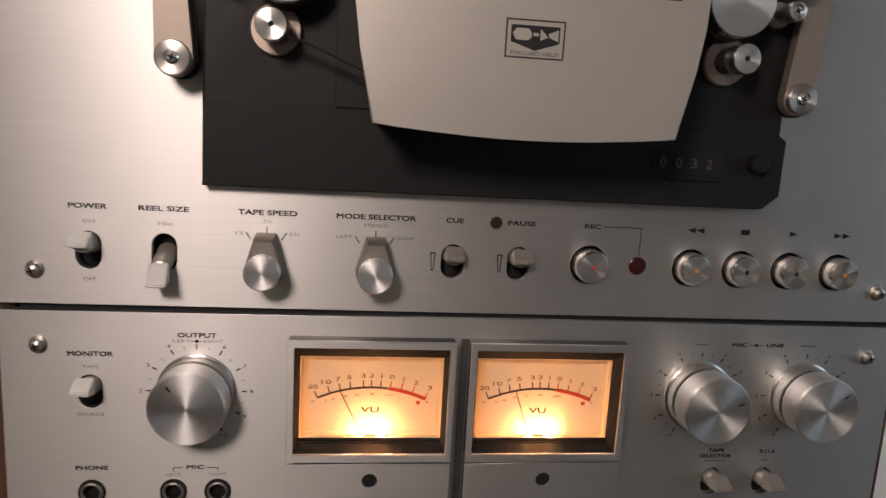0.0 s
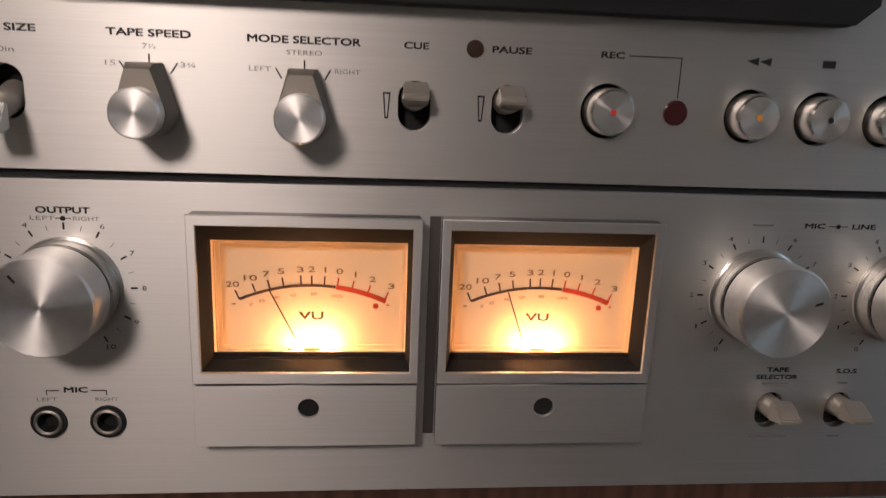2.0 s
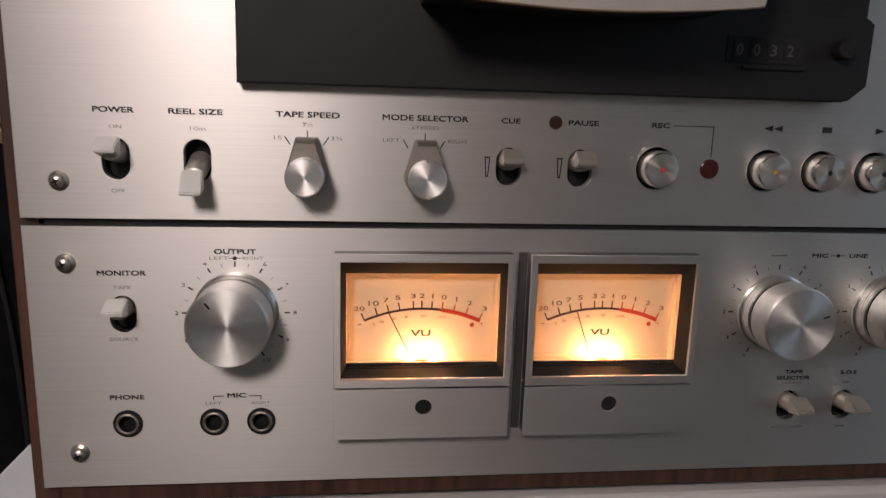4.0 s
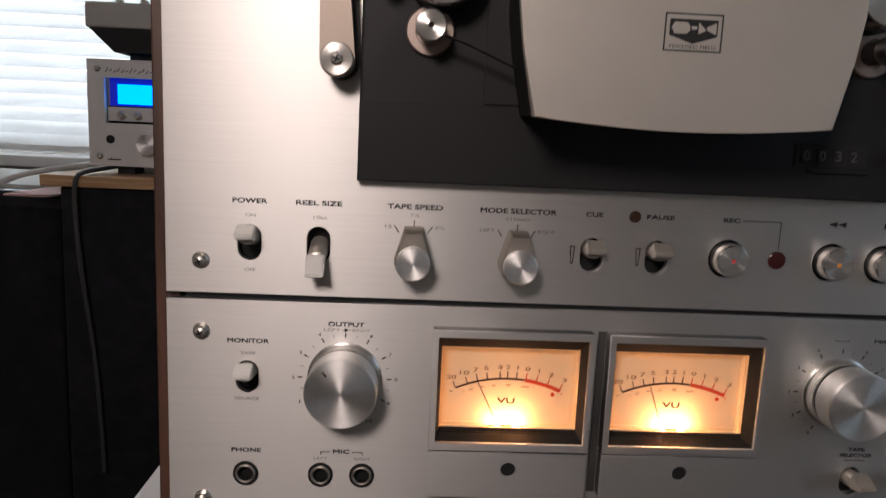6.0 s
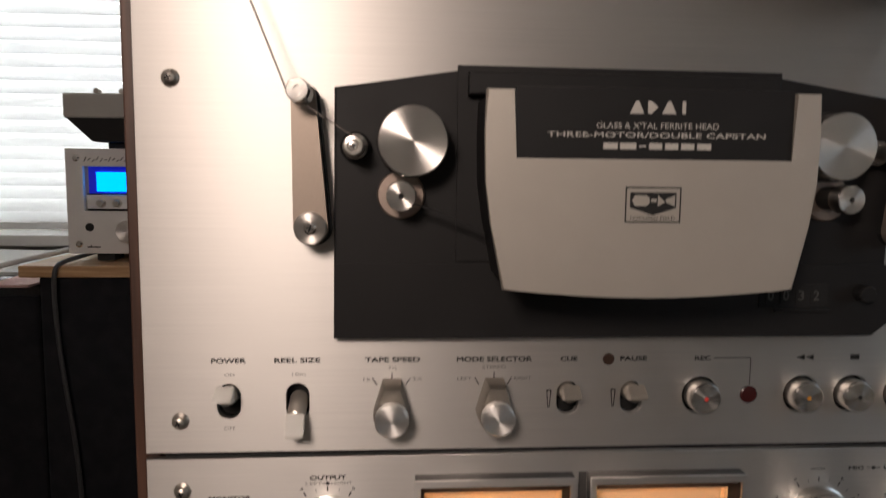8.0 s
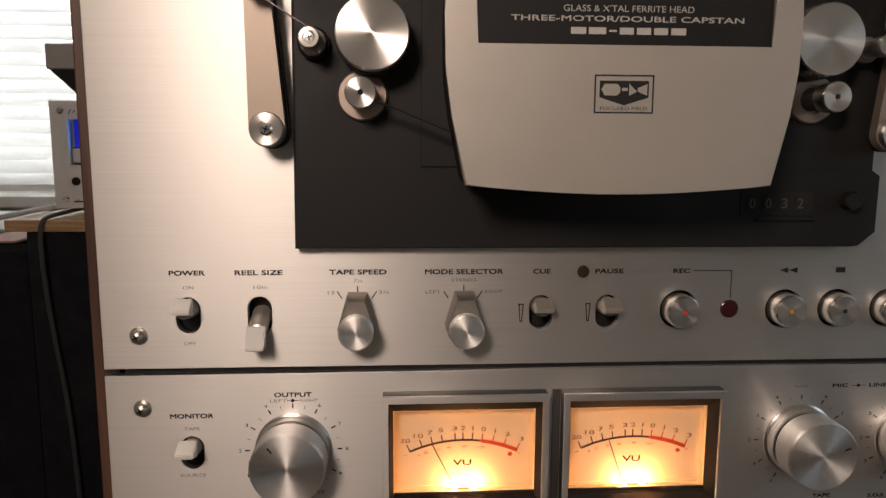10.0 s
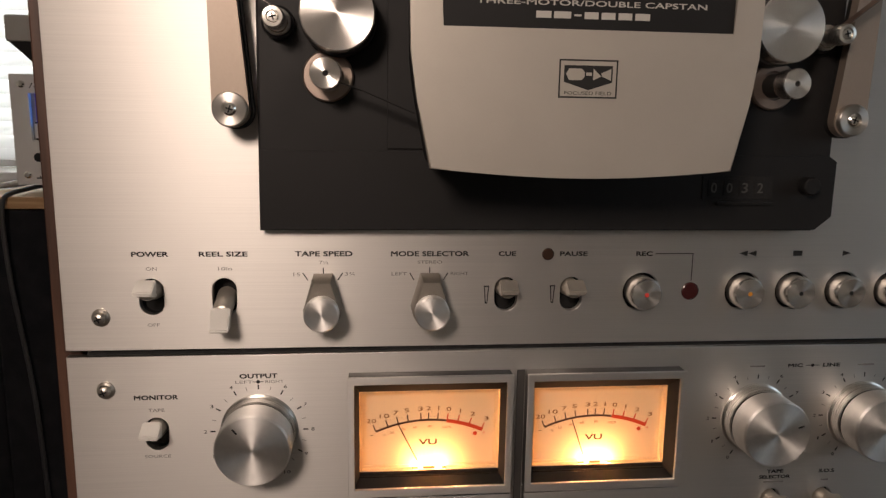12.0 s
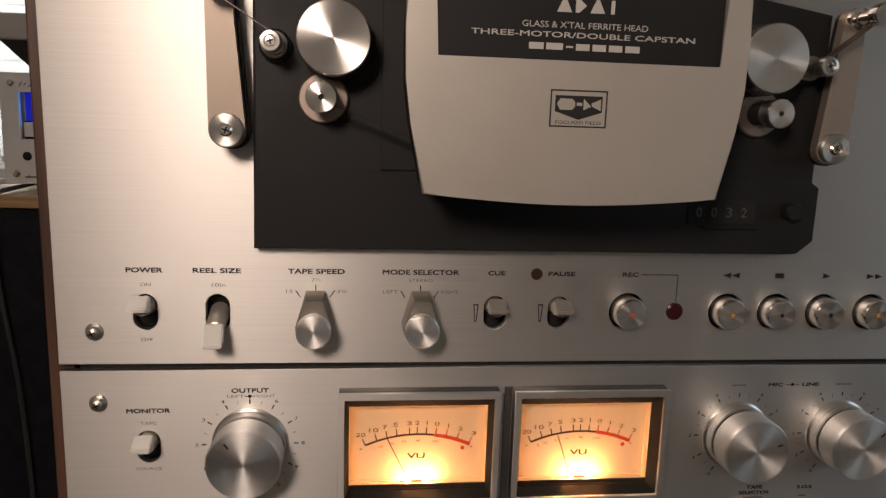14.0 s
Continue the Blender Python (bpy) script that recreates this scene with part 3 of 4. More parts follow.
# rotary selectors with pointer skirts
def selector(x, z=22.0):
    skirt = bmesh.new()
    n = 24
    rings = []
    for y, r, w, tip in ((0.0, 8.9, 4.4, 15.3), (-9.6, 8.7, 4.2, 15.1), (-12.6, 8.2, 3.7, 13.3)):
        ring = [(r * math.cos(math.pi + math.pi * k / n), y, r * math.sin(math.pi + math.pi * k / n)) for k in range(n + 1)]
        rings.append([skirt.verts.new(v) for v in ring + [(w, y, tip), (-w, y, tip)]])
    for a, b in zip(rings, rings[1:]):
        for k in range(len(a)):
            j = (k + 1) % len(a)
            skirt.faces.new((a[k], a[j], b[j], b[k]))
    skirt.faces.new(rings[0][::-1]), skirt.faces.new(rings[-1])
    knob = part("selector_knob", skirt, DARKSATIN, DECK, "satin metal selector knob with a pointer", (x, -0.6, z), smooth=40)
    part("knob_cap", lathe([(7.7, 0), (7.9, 0.5), (7.9, 4.9), (7.2, 5.6), (0, 5.6)], 48), SPUN, knob, "spun aluminium knob face", (x, -13.4, z), smooth=30)
    part("pointer_line", bars([rect(-0.25, 0.25, 35.4, 40.0)]), INK, upper, at=(x, 0, 0), smooth=0)


selector(-104.8), selector(-55.2)


# lever switches: a stem out of a slot that ends in a flattened paddle
def lever(x, z_stem, z_tip, reach, tip=None):
    bm = bmesh.new()
    n, rows = 20, []
    for t, y, w, h in ((0, 6, 4.6, 4.6), (0.3, 0, 4.5, 4.5), (0.62, -reach * 0.50, 4.3, 4.0), (0.68, -reach * 0.57, 3.9, 3.2)):
        zc = z_stem + (z_tip - z_stem) * t
        ring = []
        for k in range(n):
            a = 2 * math.pi * k / n
            c, s = math.cos(a), math.sin(a)
            ring.append(bm.verts.new((w * c, y, zc + h * s)))
        rows.append(ring)
    for a, b in zip(rows, rows[1:]):
        for k in range(n):
            bm.faces.new((a[k], a[(k + 1) % n], b[(k + 1) % n], b[k]))
    bm.faces.new(rows[0][::-1])
    end = bm.faces.new(rows[-1])
    bmesh.ops.bevel(bm, geom=list(end.edges), offset=0.6, segments=2, affect="EDGES")
    stem = part("lever", bm, IVORY, DECK, "ivory metallic lever switch", (x, 0, 0), smooth=45)
    if z_tip < z_stem:
        side = [(-0.50 * reach, 5.0), (-0.62 * reach, 4.9), (-reach - 0.8, -3.4), (-reach - 0.4, -4.7), (-0.50 * reach, -3.4)]
    else:
        side = [(-0.42 * reach, 4.4), (-0.55 * reach, 4.3), (-reach - 0.2, 0.6), (-reach - 0.2, -1.3), (-0.42 * reach, -3.6)]
    wedge = prism([(y, z + z_tip) for y, z in side], -4.2, 4.2)
    for v in wedge.verts:
        v.co = Vector((v.co.y, v.co.x, v.co.z))
    bmesh.ops.bevel(wedge, geom=list(wedge.edges), offset=0.5, segments=2, affect="EDGES")
    part("paddle", wedge, tip or LITPADDLE, stem, "wedge-shaped lever end, toned for the lamplight on it", (x, 0, 0), smooth=30)
    return stem


# ends that catch the lamp get the paler copy, the others darker ivory
lever(-182.4, 29.0, 31.5, 14), lever(-149.9, 25.5, 18.5, 16.5), lever(-18.4, 29.0, 30.2, 11, IVORY), lever(13.6, 29.0, 30.2, 12, IVORY)
lever(-183.4, -37.5, -35.5, 14), lever(126.7, -86.0, -84.6, 15.5, IVORY), lever(155.8, -86.0, -84.6, 15.5, IVORY)
for x, a, b in SLOTS + LOW_SLOTS:
    part("slot_backing", prism(stadium(x, a - 1, b + 1, 6.6), 8, 10), MATT, DECK, "black backing of the switch slot", smooth=0)
    part("slot_wall", sheet([stadium(x, a - 0.8, b + 0.8, 6.3), stadium(x, a, b, 5.65)], 5.0, 0.05), MATT, DECK, "black slot lining", (0, 3.6, 0), smooth=0)

# round push buttons
for x, dot in zip(BUTTONS, (REDDOT, ORANGE, MATT, MATT, ORANGE)):
    b = part("push_button", lathe([(8.0, -8), (8.1, 4.6), (7.8, 6.0), (7.1, 6.8), (1.4, 6.9), (0, 6.9)], 56), MIRRORSPUN, DECK, "spun aluminium push button", (x, 0, 27.1), smooth=30)
    part("button_dot", lathe([(1.1, 0), (1.05, 0.12), (0, 0.14)], 20), dot, b, "coloured dot", (x, -6.9, 27.1))
    part("button_well", lathe([(10.6, 4.0), (10.6, -9), (0, -9)], 40), MATT, DECK, "black button well", (x, 8.0, 27.1))
part("pause_lamp", lathe([(2.9, 0), (2.9, 0.5), (2.4, 0.9), (0, 1.1)], 28), LEDBROWN, DECK, "unlit brown pause lamp", (1.4, 0, 46.1))
part("record_lamp", lathe([(4.4, 0), (4.4, 0.5), (3.8, 0.9), (0, 1.2)], 32), LEDRED, DECK, "unlit dark red record lamp", (73.5, 0, 27.4))


# level knobs: a ring behind and a larger face before it
def level_knob(x, z, height, mark):
    back = part("knob_ring", lathe([(18.2, 0), (18.2, 0.8), (17.2, 1.4), (17.2, 7.2), (16.8, 7.8), (15.2, 7.9)], 64), TURNED, DECK, "turned aluminium rear ring of the level knob", (x, 0, z), smooth=30)
    part("knob_groove", lathe([(16.6, 7.95), (15.4, 8.0), (15.4, 9.0)], 48), MATT, back, "black groove", (x, 0, z))
    part("knob_front", lathe([(15.2, 8.9), (16.8, 9.0), (17.0, 9.4), (17.0, height - 1.0), (16.3, height), (0, height)], 72), SPUN, back, "spun aluminium face of the level knob", (x, 0, z), smooth=28)
    a = radians(mark)
    part("knob_mark", bars([stroke(10.6 * math.cos(a), 10.6 * math.sin(a), 13.6 * math.cos(a), 13.6 * math.sin(a), 0.8)]), INK, back, at=(x, -height, z), smooth=0)
    ticks, small = [], []
    for k in range(21):
        a = radians(240 - 15 * k)
        c, s = math.cos(a), math.sin(a)
        if k % 2 == 0:
            ticks.append(stroke(20.6 * c, 20.6 * s, 23.0 * c, 23.0 * s, 0.65))
        else:
            small.append(stroke(20.8 * c, 20.8 * s, 22.6 * c, 22.6 * s, 0.28))
    part("scale_ticks", bars(ticks), INK, lower, "black scale ticks", (x, 0, z), smooth=0)
    part("scale_half_ticks", bars(small), GREYINK, lower, "fine scale ticks", (x, 0, z), smooth=0)
    for k in range(11):
        if k == 5:
            continue
        a = radians(240 - 30 * k)
        words(str(k), x + 25.2 * math.cos(a), z + 25.2 * math.sin(a), 1.7, (0.6 if k == 1 else 1.5) if k < 10 else 3.0, lower, heavy=0.0)


level_knob(-136.0, -39.4, 22.6, 128), level_knob(113.6, -39.6, 21.8, 18), level_knob(171.6, -39.6, 21.2, 40)

# jacks
for x in JACKS:
    j = part("jack_socket", lathe([(6.3, 0), (6.2, 0.9), (5.3, 1.0), (5.2, 0.4)], 40), MATT, DECK, "black-ringed chrome jack socket", (x, 0, -90.2))
    part("jack_nut", lathe([(5.1, 0), (5.0, 1.3), (4.3, 1.7), (3.7, 1.2)], 36), DARKSATIN, j, "dull chrome jack nut", (x, 0, -90.2))
    part("jack_hole", lathe([(3.75, 1.1), (3.6, -3.0), (0, -3.0)], 28), MATT, j, "black jack hole", (x, 0, -90.2))


# lit level meters
def meter(x0, x1, cx, needle):
    frame_poly = [rect(x0, x1, -71.4, -11.2), rect(x0 + 2.6, x1 - 2.6, -67.8, -14.4)]
    m = part("meter_bezel", sheet(frame_poly, 1.6, 0.22), ALU, DECK, "brushed aluminium level meter frame", (0, -9.0, 0), smooth=0)
    part("meter_body", sheet([rect(x0 + 0.3, x1 - 0.3, -71.1, -11.5), rect(x0 + 2.6, x1 - 2.6, -67.8, -14.4)], 7.4, 0.1), BEZELSIDE, m, "grey sides of the meter frame, darker than its front", (0, -7.4, 0), smooth=0)
    g = (cx - 34.8, cx + 34.8, -66.0, -22.2)
    o = (x0 + 2.5, x1 - 2.5, -67.9, -14.3)
    bm = bmesh.new()
    rings = []
    lip = (g[0], g[1], -64.4, g[3])
    for (a, b, c, d), y in ((o, -8.2), (g, 2.6), (lip, 2.9), (lip, 3.2)):
        rings.append([bm.verts.new(v) for v in ((a, y, c), (b, y, c), (b, y, d), (a, y, d))])
    for a, b in zip(rings, rings[1:]):
        for k in range(4):
            bm.faces.new((a[k], a[(k + 1) % 4], b[(k + 1) % 4], b[k]))
    part("meter_surround", bm, SURROUND, m, "black sloping meter surround", smooth=0)
    bm = bmesh.new()
    q = [[bm.verts.new(v) for v in ((g[0], y, g[2]), (g[1], y, g[2]), (g[1], y, g[3]), (g[0], y, g[3]))] for y in (3.3, 10.0)]
    for k in range(4):
        bm.faces.new((q[0][k], q[0][(k + 1) % 4], q[1][(k + 1) % 4], q[1][k]))
    part("meter_case", bm, DIAL, m, "cream inside of the meter", smooth=0)
    part("meter_dial", box(g[0], g[1], 10.0, 11.0, g[2], g[3]), DIAL, m, "cream backlit meter dial", smooth=0)
    y = 9.9
    R, zc = 66.0, -106.7
    ang = lambda dx: math.degrees(math.acos(dx / R))  # noqa: E731
    part("scale_arc", bars([ring_arc(cx, zc, R - 0.55, R + 0.55, ang(-26.6), ang(8.6))]), DIALINK, m, "black meter scale", (0, y, 0), smooth=0)
    part("red_arc", bars([ring_arc(cx, zc, R - 1.0, R + 0.9, ang(8.8), ang(27.4)), circle(cx + 23.6, -48.6, 1.1, 20)]), DIALRED, m, "red overload stretch of the scale", (0, y, 0), smooth=0)
    marks, red = [], []
    for dx, t in ((-26.6, "20"), (-20.6, "10"), (-15.4, "7"), (-10.4, "5"), (-4.0, "3"), (-0.2, "2"), (4.4, "1"), (9.2, "0"), (14.6, "1"), (20.4, "2"), (26.8, "3")):
        a = radians(ang(dx))
        c, s = math.cos(a), math.sin(a)
        hot = dx > 9
        (red if hot else marks).append(stroke(cx + R * c, zc + R * s, cx + (R + 3.8) * c, zc + (R + 3.8) * s, 0.6))
        words(t, cx + (R + 6.0) * c, zc + (R + 6.2) * s, 2.1, 2.4 * len(t) if t != "1" else 0.6, m, FADEDINK, y, 0.006, "meter figure")
    for dx, t in ((-23.6, "0"), (-19.6, "20"), (-13.6, "40"), (-7.4, "60"), (0.6, "80"), (9.6, "100%")):
        a = radians(ang(dx))
        words(t, cx + (R - 3.4) * math.cos(a), zc + (R - 3.4) * math.sin(a), 1.3, 1.1 * len(t), m, FADEDINK, y, 0.0, "small meter figure")
    part("scale_marks", bars(marks), DIALINK, m, "black meter marks", (0, y, 0), smooth=0)
    part("red_marks", bars(red), DIALRED, m, "red meter marks", (0, y, 0), smooth=0)
    words("VU", cx - 0.6, -52.6, 2.9, 9.0, m, DIALINK, y, 0.02, "black meter lettering")
    words("+", cx + 28.2, -48.2, 1.6, 1.6, m, DIALRED, y, 0.0, "red plus sign")
    part("minus_sign", bars([rect(cx - 29.6, cx - 28.0, -48.4, -48.0)]), DIALINK, m, "dark minus sign", (0, y, 0), smooth=0)
    # lamplight along the clear glass edges, drawn as pale strips
    for a, b, e in ((0.7, 0.35, 4.0), (2.0, 0.22, 7.0)):
        part("glass_edge_glow", sheet([rect(g[0] + a, g[1] - a, g[2] + a + 0.6, g[3] - a), rect(g[0] + a + b, g[1] - a - b, g[2] + a + 0.6 + b, g[3] - a - b)], 0.5, 0.08), DIAL, m, "pale strip drawing the lit edge of the meter glass", (0, e, 0), smooth=0)
    part("needle", bars([stroke(cx - 5.8, -62.0, cx + needle, -42.2, 0.5)]), DIALINK, m, "thin black meter needle", (0, 8.6, 0), smooth=0)
    part("needle_mount", bars([rect(cx - 9, cx - 5.5, -65.6, -64.6), rect(cx - 3, cx + 3, -65.7, -64.4), rect(cx + 6.5, cx + 9, -65.6, -64.7)]), DIALINK, m, "dark needle mount", (0, 7.2, 0), smooth=0)
    gl = part("meter_glass", box(g[0] - 1, g[1] + 1, 0.2, 0.9, g[2], g[3]), GLASS, m, "clear meter glass", smooth=0)
    gl.visible_shadow = False
    flap = part("meter_flap", sheet([rect(x0, x1, -96.2, -72.6), circle(cx, -81.4, 3.9)], 1.6, 0.12), ALU, DECK, "brushed aluminium plate under the meter", (0, -8.6, 0), smooth=0)
    part("flap_body", box(x0 + 0.3, x1 - 0.3, -7.0, -0.02, -95.9, -72.9), BEZELSIDE, flap, "grey sides of the plate, darker than its front", smooth=0)
    part("flap_hole", lathe([(4.6, 0), (0, 0)], 28), MATT, flap, "black hole", (cx, -7.1, -81.4))
    for dx in (-5.5, 5.5):
        lamp("meter_lamp", "POINT", 0.040, (1.0, 0.42, 0.155), pose((cx + dx) * MM, 0.0052, 0.9 - 0.0641), size=0.002)


meter(*METERS[0], -53.8, -15.6), meter(*METERS[1], 32.6, -12.6)

# the panel has no strip here: the meters' shade painted dark grey
part("gap_shade_strip", box(-11.6, -7.7, -0.5, -0.02, -96, -11.5), BEZELSIDE, DECK, "dark grey strip in place of the shade between the meters", smooth=0)

# printed lettering on the panels
for t, x, z, h, w in (("POWER", -182.3, 46.4, 2.6, 16), ("REEL SIZE", -150.0, 46.4, 2.6, 21.5), ("TAPE SPEED", -104.6, 46.4, 2.7, 26.2), ("MODE SELECTOR", -55.2, 46.3, 2.7, 36.6), ("CUE", -18.4, 46.2, 2.5, 8.2),
                      ("PAUSE", 14.0, 46.1, 2.5, 13.4), ("REC", 49.1, 46.0, 2.5, 8.0)):
    words(t, x, z, 0.84 * h, w, upper, heavy=0.018)
for t, x, z, h, w in (("MONITOR", -183.1, -21.8, 2.5, 19.8), ("OUTPUT", -135.9, -12.2, 2.5, 17.4), ("PHONE", -184.0, -78.0, 2.4, 14.4), ("MIC", -137.0, -77.9, 2.4, 8.0), ("MIC", 133.0, -12.3, 2.1, 7.8), ("LINE", 152.6, -12.3, 2.1, 9.2),
                      ("TAPE", 127.8, -70.2, 2.1, 9.0), ("SELECTOR", 127.8, -73.3, 2.1, 17.0), ("S.O.S", 156.6, -70.8, 2.1, 8.4)):
    words(t, x, z, 0.84 * h, w, lower, heavy=0.018)
for t, x, z, h, w in (("ON", -181.9, 39.7, 1.9, 4.8), ("OFF", -182.2, 13.4, 1.9, 5.4), ("10in", -149.3, 39.7, 1.9, 6.2), ("15", -117.0, 36.8, 1.9, 3.2), ("7½", -104.6, 42.4, 2.0, 4.2), ("3¾", -92.6, 36.9, 2.0, 4.6), ("LEFT", -69.6, 36.8, 1.8, 7.2),
                      ("STEREO", -55.2, 42.4, 1.8, 11.6), ("RIGHT", -41.0, 36.8, 1.8, 8.4)):
    words(t, x, z, 0.84 * h, w, upper, GREYINK, heavy=0.0, label="faint grey printed lettering")
for t, x, z, h, w in (("TAPE", -183.2, -28.0, 1.8, 7.4), ("SOURCE", -183.6, -51.1, 1.8, 12), ("LEFT", -142.6, -15.0, 1.7, 8), ("RIGHT", -128.4, -15.0, 1.7, 8.6), ("LEFT", -147.0, -81.5, 1.6, 7), ("RIGHT", -126.4, -81.5, 1.6, 8)):
    words(t, x, z, 0.84 * h, w, lower, GREYINK, heavy=0.0, label="faint grey printed lettering")
for q in ((108.6, 116.6, -12.7, -11.9), (167, 176, -12.7, -11.9), (119.6, 136.0, -99.3, -98.5), (153.5, 158.5, -99.5, -98.7), (122, 133, -76.4, -75.6), (154, 158, -76.2, -75.4)):
    part("faint_print", bars([rect(*q)]), GREYINK, lower, "faint unreadable print", smooth=0)
for poly in (stroke(-114.2, 37.4, -112.0, 34.0, 0.5), stroke(-95.9, 37.4, -98.2, 34.0, 0.5), stroke(-64.6, 37.2, -62.6, 33.8, 0.5), stroke(-46.6, 37.2, -48.6, 33.8, 0.5)):
    part("selector_tick", bars([poly]), INK, upper, "black selector ticks", smooth=0)
part("record_line", bars([rect(54.8, 74.0, 45.9, 46.3), rect(73.6, 74.0, 32.4, 45.9)]), INK, upper, "black line from the record mark to its lamp", smooth=0)
for x in (-29.2, 3.0):
    part("wedge_outline", sheet([[(x, 30.8), (x + 2.6, 30.8), (x + 1.9, 22.0), (x + 0.7, 22.0)], [(x + 0.55, 30.2), (x + 2.05, 30.2), (x + 1.5, 22.6), (x + 1.1, 22.6)]], 0.1, 0.0), INK, upper, "black wedge outline", (0, -0.06, 0), smooth=0)
tri = lambda x, d: [(x - 2.2 * d, 47.5), (x - 2.2 * d, 44.7), (x + 2.2 * d, 46.1)]  # noqa: E731
for poly in (tri(99.6, -1), tri(104.2, -1), rect(125.6, 130.4, 44.8, 47.4), tri(154.0, 1), tri(178.4, 1), tri(183.0, 1)):
    part("transport_mark", bars([poly]), INK, upper, "black transport symbol", smooth=0)
for poly in (circle(-136.0, -15.0, 0.9, 16), rect(-138.6, -133.4, -15.15, -14.85), circle(142.4, -12.3, 0.9, 16), rect(138.6, 146.2, -12.45, -12.15), rect(-147.2, -142.6, -78.3, -77.9), rect(-147.2, -146.8, -79.9, -78.3), rect(-131.6, -126.2, -78.3, -77.9), rect(-126.6, -126.2, -79.9, -78.3)):
    part("channel_mark", bars([poly]), INK, lower, "fine black brackets and symbols", smooth=0)

# ---- reels and tape ----
def reel(name, cx, cz, label):
    r = thing(name, (cx * MM, -0.03, (cz + 900) * MM), label, "tape reel", "reels on the deck")
    part("spindle", lathe([(9, 0), (9, 42), (7, 46), (0, 46)], 28), SATIN, r, "satin metal spindle", (cx, 0, cz))
    part("turntable", lathe([(42, 4), (42, 22), (41, 23.5), (0, 23.5)], 56), BLACK, r, "black reel table", (cx, 0, cz))
    return r


left_reel = reel("supply_reel", -131.2, 302.3, "clear plastic tape reel with brown tape")
for y in (-24.0, -37.6):
    part("flange", lathe([(20, 0), (20, 1.4), (85.4, 1.4), (85.4, 0), (20, 0)], 128), VEIL, left_reel, "clear plastic reel flange", (-131.2, y, 302.3), smooth=30).visible_shadow = False
for y in (-24.0, -37.6):
    part("flange_rim", lathe([(85.6, 2.4), (88.5, 2.4), (89.0, 1.6), (89.0, -0.4), (88.3, -1.1), (85.6, -1.1), (85.6, 2.4)], 128), RIM, left_reel, "clear reel rim whitened for the lamp's glint", (-131.2, y, 302.3), smooth=30).visible_shadow = False
part("moulded_ring", lathe([(70.4, 1.4), (70.6, 2.0), (71.6, 2.0), (71.8, 1.4)], 128), RIM, left_reel, "moulded clear ring", (-131.2, -37.6, 302.3), smooth=30)
part("reel_label", lathe([(30, 1.45), (30, 1.7), (56, 1.7), (56, 1.45)], 96), SMOKE, left_reel, "dark grey label ring", (-131.2, -37.6, 302.3), smooth=30)
part("tape_pack", lathe([(30, 0), (71.8, 0), (72.0, 0.3), (72.0, 7.0), (71.8, 7.3), (30, 7.3)], 128), PACK, left_reel, "wound brown magnetic tape", (-131.2, -28.6, 302.3), smooth=30)
part("hub", lathe([(30, -3), (30, 12), (28, 13.5), (0, 13.5)], 64), SMOKE, left_reel, "grey reel hub", (-131.2, -26, 302.3))
right_reel = reel("takeup_reel", 134.0, 304.0, "cream reel with a smoked grey rim")
for y in (-24.0, -37.6):
    part("flange", lathe([(20, 0), (20, 1.4), (85.2, 1.4), (86.0, 1.0), (86.2, 0.4), (86.2, -0.3), (85.6, -1.0), (20, -1.0)], 128), SMOKE, right_reel, "smoked grey reel flange", (134.0, y, 304.0), smooth=30)
part("reel_face", lathe([(82.0, 0), (82.0, 0.9), (81.6, 1.2), (0, 1.2)], 96), CREAM, right_reel, "cream face disc", (134.0, -38.9, 304.0), smooth=30)
part("face_print", sheet([[(69.0, 268.8), (77.6, 249.6), (115.6, 269.2), (107.4, 286.4)], [(74.6, 266.8), (80.0, 255.2), (109.4, 270.6), (104.8, 280.4)]], 0.3, 0.0), INK, right_reel, "black printed outline", (0, -40.4, 0), smooth=0)


def ribbon(name, pts, y0, y1, thick, mat, label, category):
    bm = bmesh.new()
    rows = []
    for k, (x, z) in enumerate(pts):
        a, b = pts[max(k - 1, 0)], pts[min(k + 1, len(pts) - 1)]
        d = Vector((b[0] - a[0], b[1] - a[1])).normalized() * thick / 2
        rows.append([bm.verts.new(v) for v in ((x - d.y, y0, z + d.x), (x + d.y, y0, z - d.x), (x + d.y, y1, z - d.x), (x - d.y, y1, z + d.x))])
    for a, b in zip(rows, rows[1:]):
        for k in range(4):
            bm.faces.new((a[k], a[(k + 1) % 4], b[(k + 1) % 4], b[k]))
    bm.faces.new(rows[0]), bm.faces.new(rows[-1][::-1])
    ob = part(name, bm, mat, None, label, smooth=0)
    return tagged(ob, category=category)


ribbon("recording_tape", [(-181, 250.5), (-149.6, 170.5), (-148.6, 167.8), (-146.6, 166.2), (-144.6, 166.0), (-121.6, 151.4)], -29.6, -23.4, 0.35, TAPE, "thin brown tape from the supply reel round the tension arm", "magnetic tape")

# matt black strip along the dark diagonal from capstan to cover
ribbon("recording_tape", [(-95.0, 122.4), (-86.0, 119.6), (-64.0, 110.5)], -27.4, -22.4, 0.4, MATT, "matt black strip from the capstan to the head cover", "magnetic tape")
ribbon("recording_tape", [(182, 252.0), (145.6, 171.0), (144.2, 167.8), (142.2, 166.2), (140.2, 166.0), (121.6, 151.4)], -29.6, -23.4, 0.35, TAPE, "thin brown tape from the guide to the take-up reel", "magnetic tape")

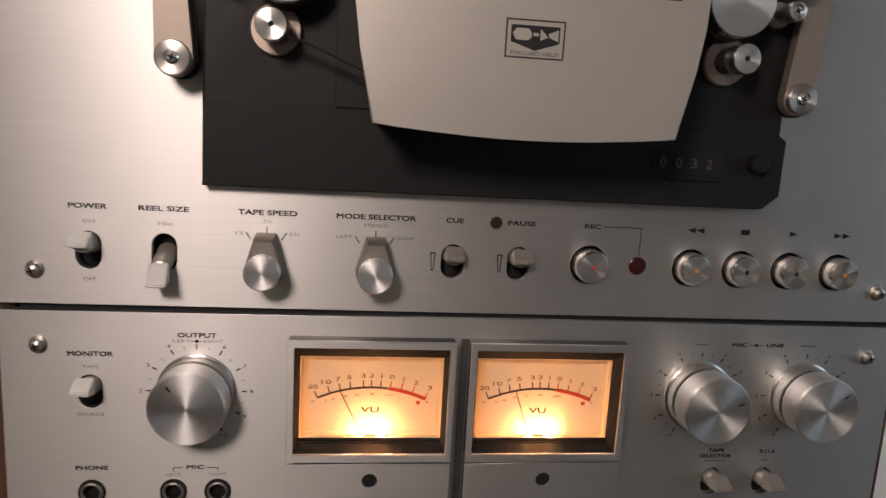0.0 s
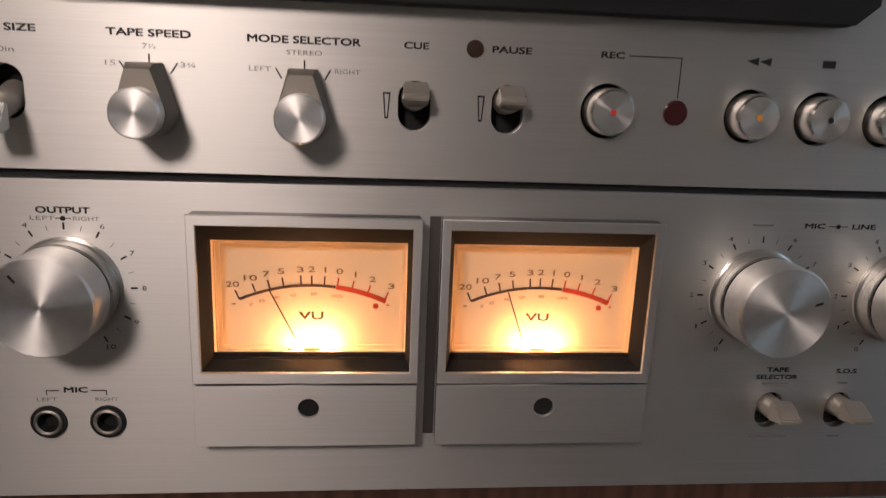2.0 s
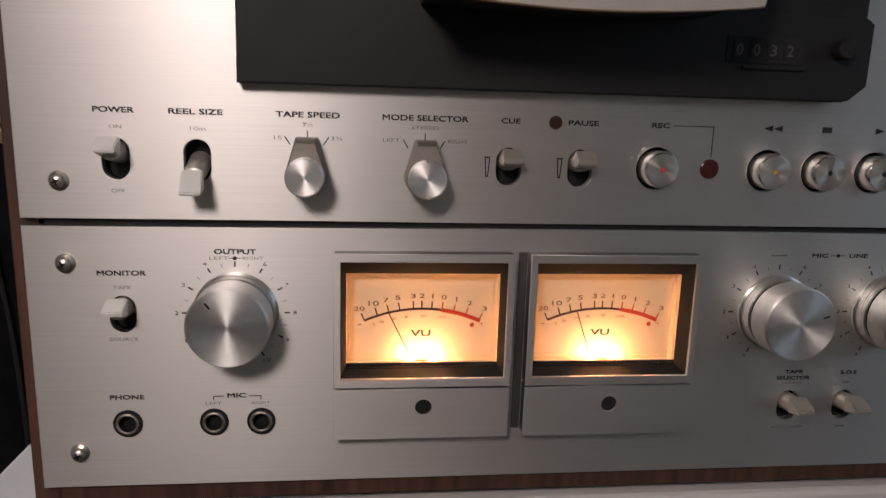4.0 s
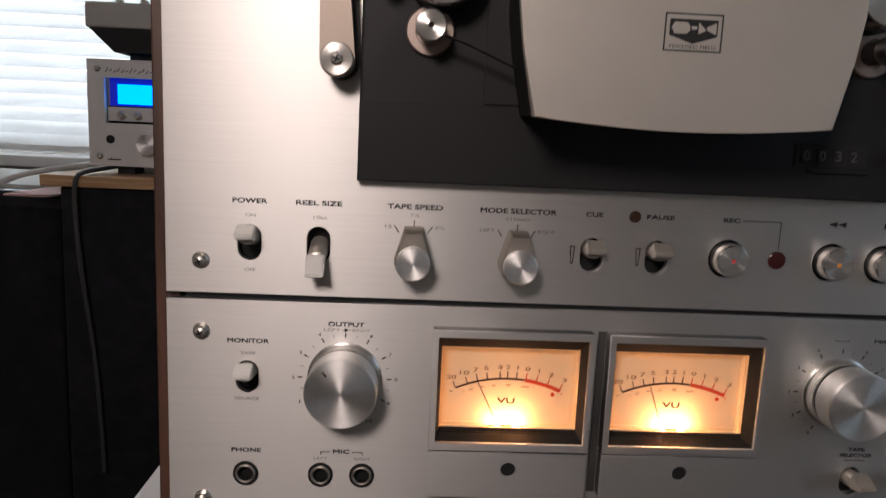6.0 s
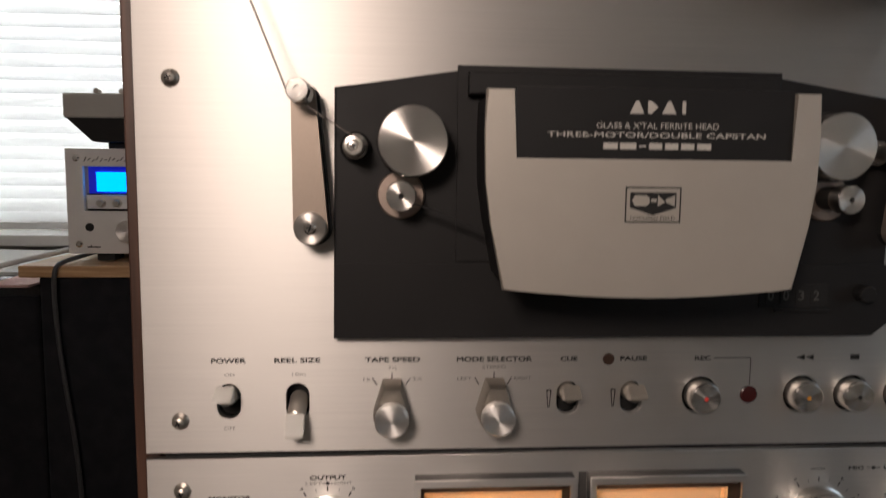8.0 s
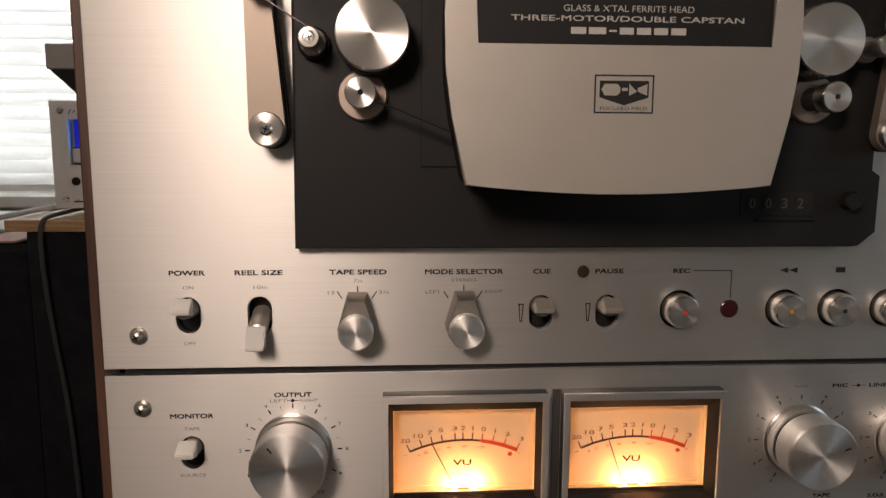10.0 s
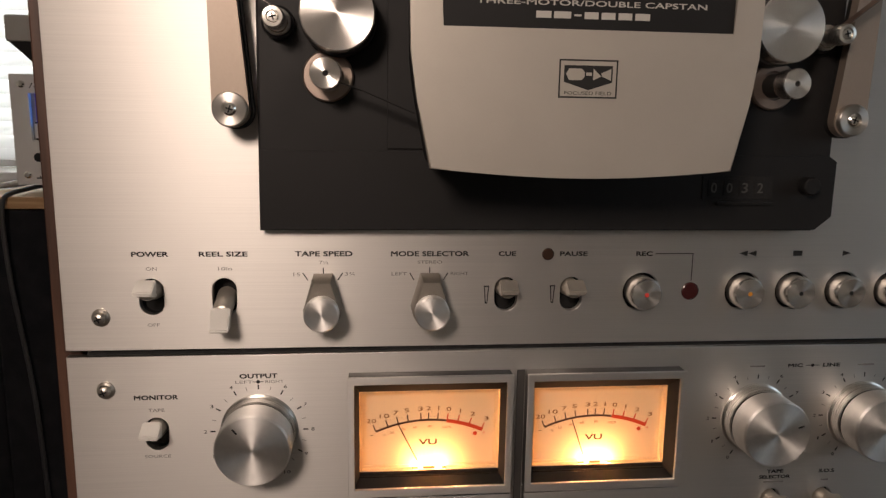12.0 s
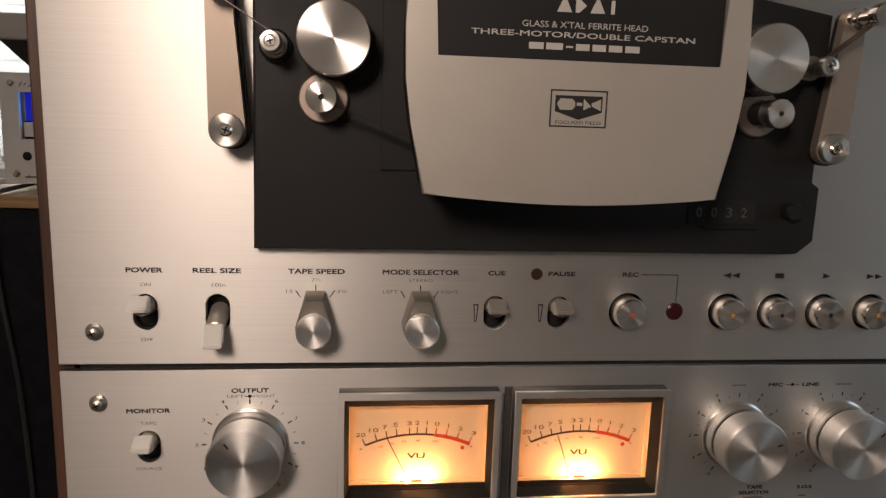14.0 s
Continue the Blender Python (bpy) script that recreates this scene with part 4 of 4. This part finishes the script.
# ---- beyond the deck ----
# side table of pale board on a black cabinet
cab = thing("black_cabinet", (-0.40, 0.86, 0.0), "black cloth-covered cabinet with a pale board top", "cabinet")
part("body", box(-606, -60, 694, 1050, 0, 884.5, 4), CLOTH, cab, smooth=0, lift=0.0)
part("board_top", box(-627, -40, 681, 1070, 885, 901.4, 1.5), TAN, cab, "pale board top", smooth=0, lift=0.0)
spk = thing("black_speaker", (-0.86, 0.95, 0.0), "tall glossy black loudspeaker cabinet beside the window", "loudspeaker")
part("body", box(-1000, -640, 800, 1150, 0, 865, 12, 3), SPEAKER, spk, lift=0.0)
part("grille", box(-985, -655, 790, 799, 60, 840, 4), CLOTH, spk, "black cloth grille", lift=0.0)

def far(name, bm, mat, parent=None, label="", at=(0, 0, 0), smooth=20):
    """A part of the things on the board behind the deck, scaled and shifted as one to fit the camera's view."""
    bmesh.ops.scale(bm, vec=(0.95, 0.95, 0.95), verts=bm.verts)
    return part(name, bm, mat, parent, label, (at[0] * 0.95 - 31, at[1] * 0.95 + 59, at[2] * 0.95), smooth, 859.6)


AMP = thing("receiver", (-0.4, 0.85, 0.936), "silver stereo receiver with a blue lit display", "receiver")
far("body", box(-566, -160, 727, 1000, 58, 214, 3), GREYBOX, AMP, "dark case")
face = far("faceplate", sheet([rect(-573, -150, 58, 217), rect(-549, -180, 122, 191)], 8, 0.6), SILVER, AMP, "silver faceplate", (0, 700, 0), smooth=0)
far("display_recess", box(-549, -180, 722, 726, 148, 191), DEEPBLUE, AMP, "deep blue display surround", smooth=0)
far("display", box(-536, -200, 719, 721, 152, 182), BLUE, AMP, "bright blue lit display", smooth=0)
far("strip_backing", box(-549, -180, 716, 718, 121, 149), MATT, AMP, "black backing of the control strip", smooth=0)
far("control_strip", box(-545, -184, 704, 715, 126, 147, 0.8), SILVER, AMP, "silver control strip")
for x in (-524, -500, -470, -440):
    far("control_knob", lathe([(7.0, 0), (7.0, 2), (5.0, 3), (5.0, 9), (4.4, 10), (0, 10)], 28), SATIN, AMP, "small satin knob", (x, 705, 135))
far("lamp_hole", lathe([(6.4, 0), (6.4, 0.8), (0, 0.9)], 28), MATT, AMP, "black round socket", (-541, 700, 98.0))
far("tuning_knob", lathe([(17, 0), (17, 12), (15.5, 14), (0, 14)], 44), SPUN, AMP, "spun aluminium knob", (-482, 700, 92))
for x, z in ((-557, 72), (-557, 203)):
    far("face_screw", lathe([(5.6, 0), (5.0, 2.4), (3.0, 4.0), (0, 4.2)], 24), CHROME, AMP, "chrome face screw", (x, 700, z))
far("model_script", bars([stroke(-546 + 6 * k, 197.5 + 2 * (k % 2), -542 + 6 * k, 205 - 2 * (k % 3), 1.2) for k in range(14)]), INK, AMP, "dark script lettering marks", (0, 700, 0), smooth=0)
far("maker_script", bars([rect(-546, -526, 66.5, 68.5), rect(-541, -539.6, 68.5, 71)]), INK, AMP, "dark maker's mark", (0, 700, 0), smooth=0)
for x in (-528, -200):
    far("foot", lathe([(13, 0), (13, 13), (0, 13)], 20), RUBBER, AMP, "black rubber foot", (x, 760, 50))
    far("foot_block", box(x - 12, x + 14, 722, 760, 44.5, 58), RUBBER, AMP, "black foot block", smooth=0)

gb = thing("grey_unit", (-0.4, 0.85, 1.11), "grey flat unit with a sloping dark underside on the receiver", "electronics")
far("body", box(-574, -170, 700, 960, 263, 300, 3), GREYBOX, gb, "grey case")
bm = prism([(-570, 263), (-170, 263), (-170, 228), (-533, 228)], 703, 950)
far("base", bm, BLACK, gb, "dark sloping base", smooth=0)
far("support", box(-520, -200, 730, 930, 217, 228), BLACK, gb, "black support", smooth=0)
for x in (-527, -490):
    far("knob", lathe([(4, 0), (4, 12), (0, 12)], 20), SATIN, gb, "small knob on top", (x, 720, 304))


def cable(name, pts, r, mat, label):
    data = bpy.data.curves.new("run", "CURVE")
    data.dimensions, data.bevel_depth, data.bevel_resolution, data.resolution_u = "3D", r, 4, 10
    s = data.splines.new("NURBS")
    s.points.add(len(pts) - 1)
    for q, v in zip(s.points, pts):
        q.co = (v[0], v[1], v[2], 1)
    s.use_endpoint_u, s.order_u = True, 4
    tmp = new("run", data)
    me = bpy.data.meshes.new_from_object(tmp.evaluated_get(bpy.context.evaluated_depsgraph_get()))
    bpy.data.objects.remove(tmp)
    bm = bmesh.new()
    bm.from_mesh(me)
    bpy.data.meshes.remove(me)
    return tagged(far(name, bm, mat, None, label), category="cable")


cable("grey_cable", [(-560, 900, 55), (-562, 760, 52), (-566, 670, 50), (-570, 644, 46), (-572, 642, 20), (-570, 643, -60), (-560, 645, -160), (-548, 648, -260), (-545, 650, -420)], 3.4, CABLE, "grey cable hanging over the board edge")
cable("white_cable", [(-585, 900, 60), (-600, 800, 56), (-640, 720, 48), (-690, 680, 36), (-730, 670, 5), (-745, 670, -80)], 4.5, WCABLE, "white cable curving down from the board")
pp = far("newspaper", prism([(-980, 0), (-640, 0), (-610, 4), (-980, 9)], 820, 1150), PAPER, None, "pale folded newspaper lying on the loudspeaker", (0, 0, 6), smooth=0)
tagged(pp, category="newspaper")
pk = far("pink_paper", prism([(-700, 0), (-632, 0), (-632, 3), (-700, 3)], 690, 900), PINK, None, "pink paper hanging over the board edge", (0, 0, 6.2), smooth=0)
tagged(pk, category="paper")
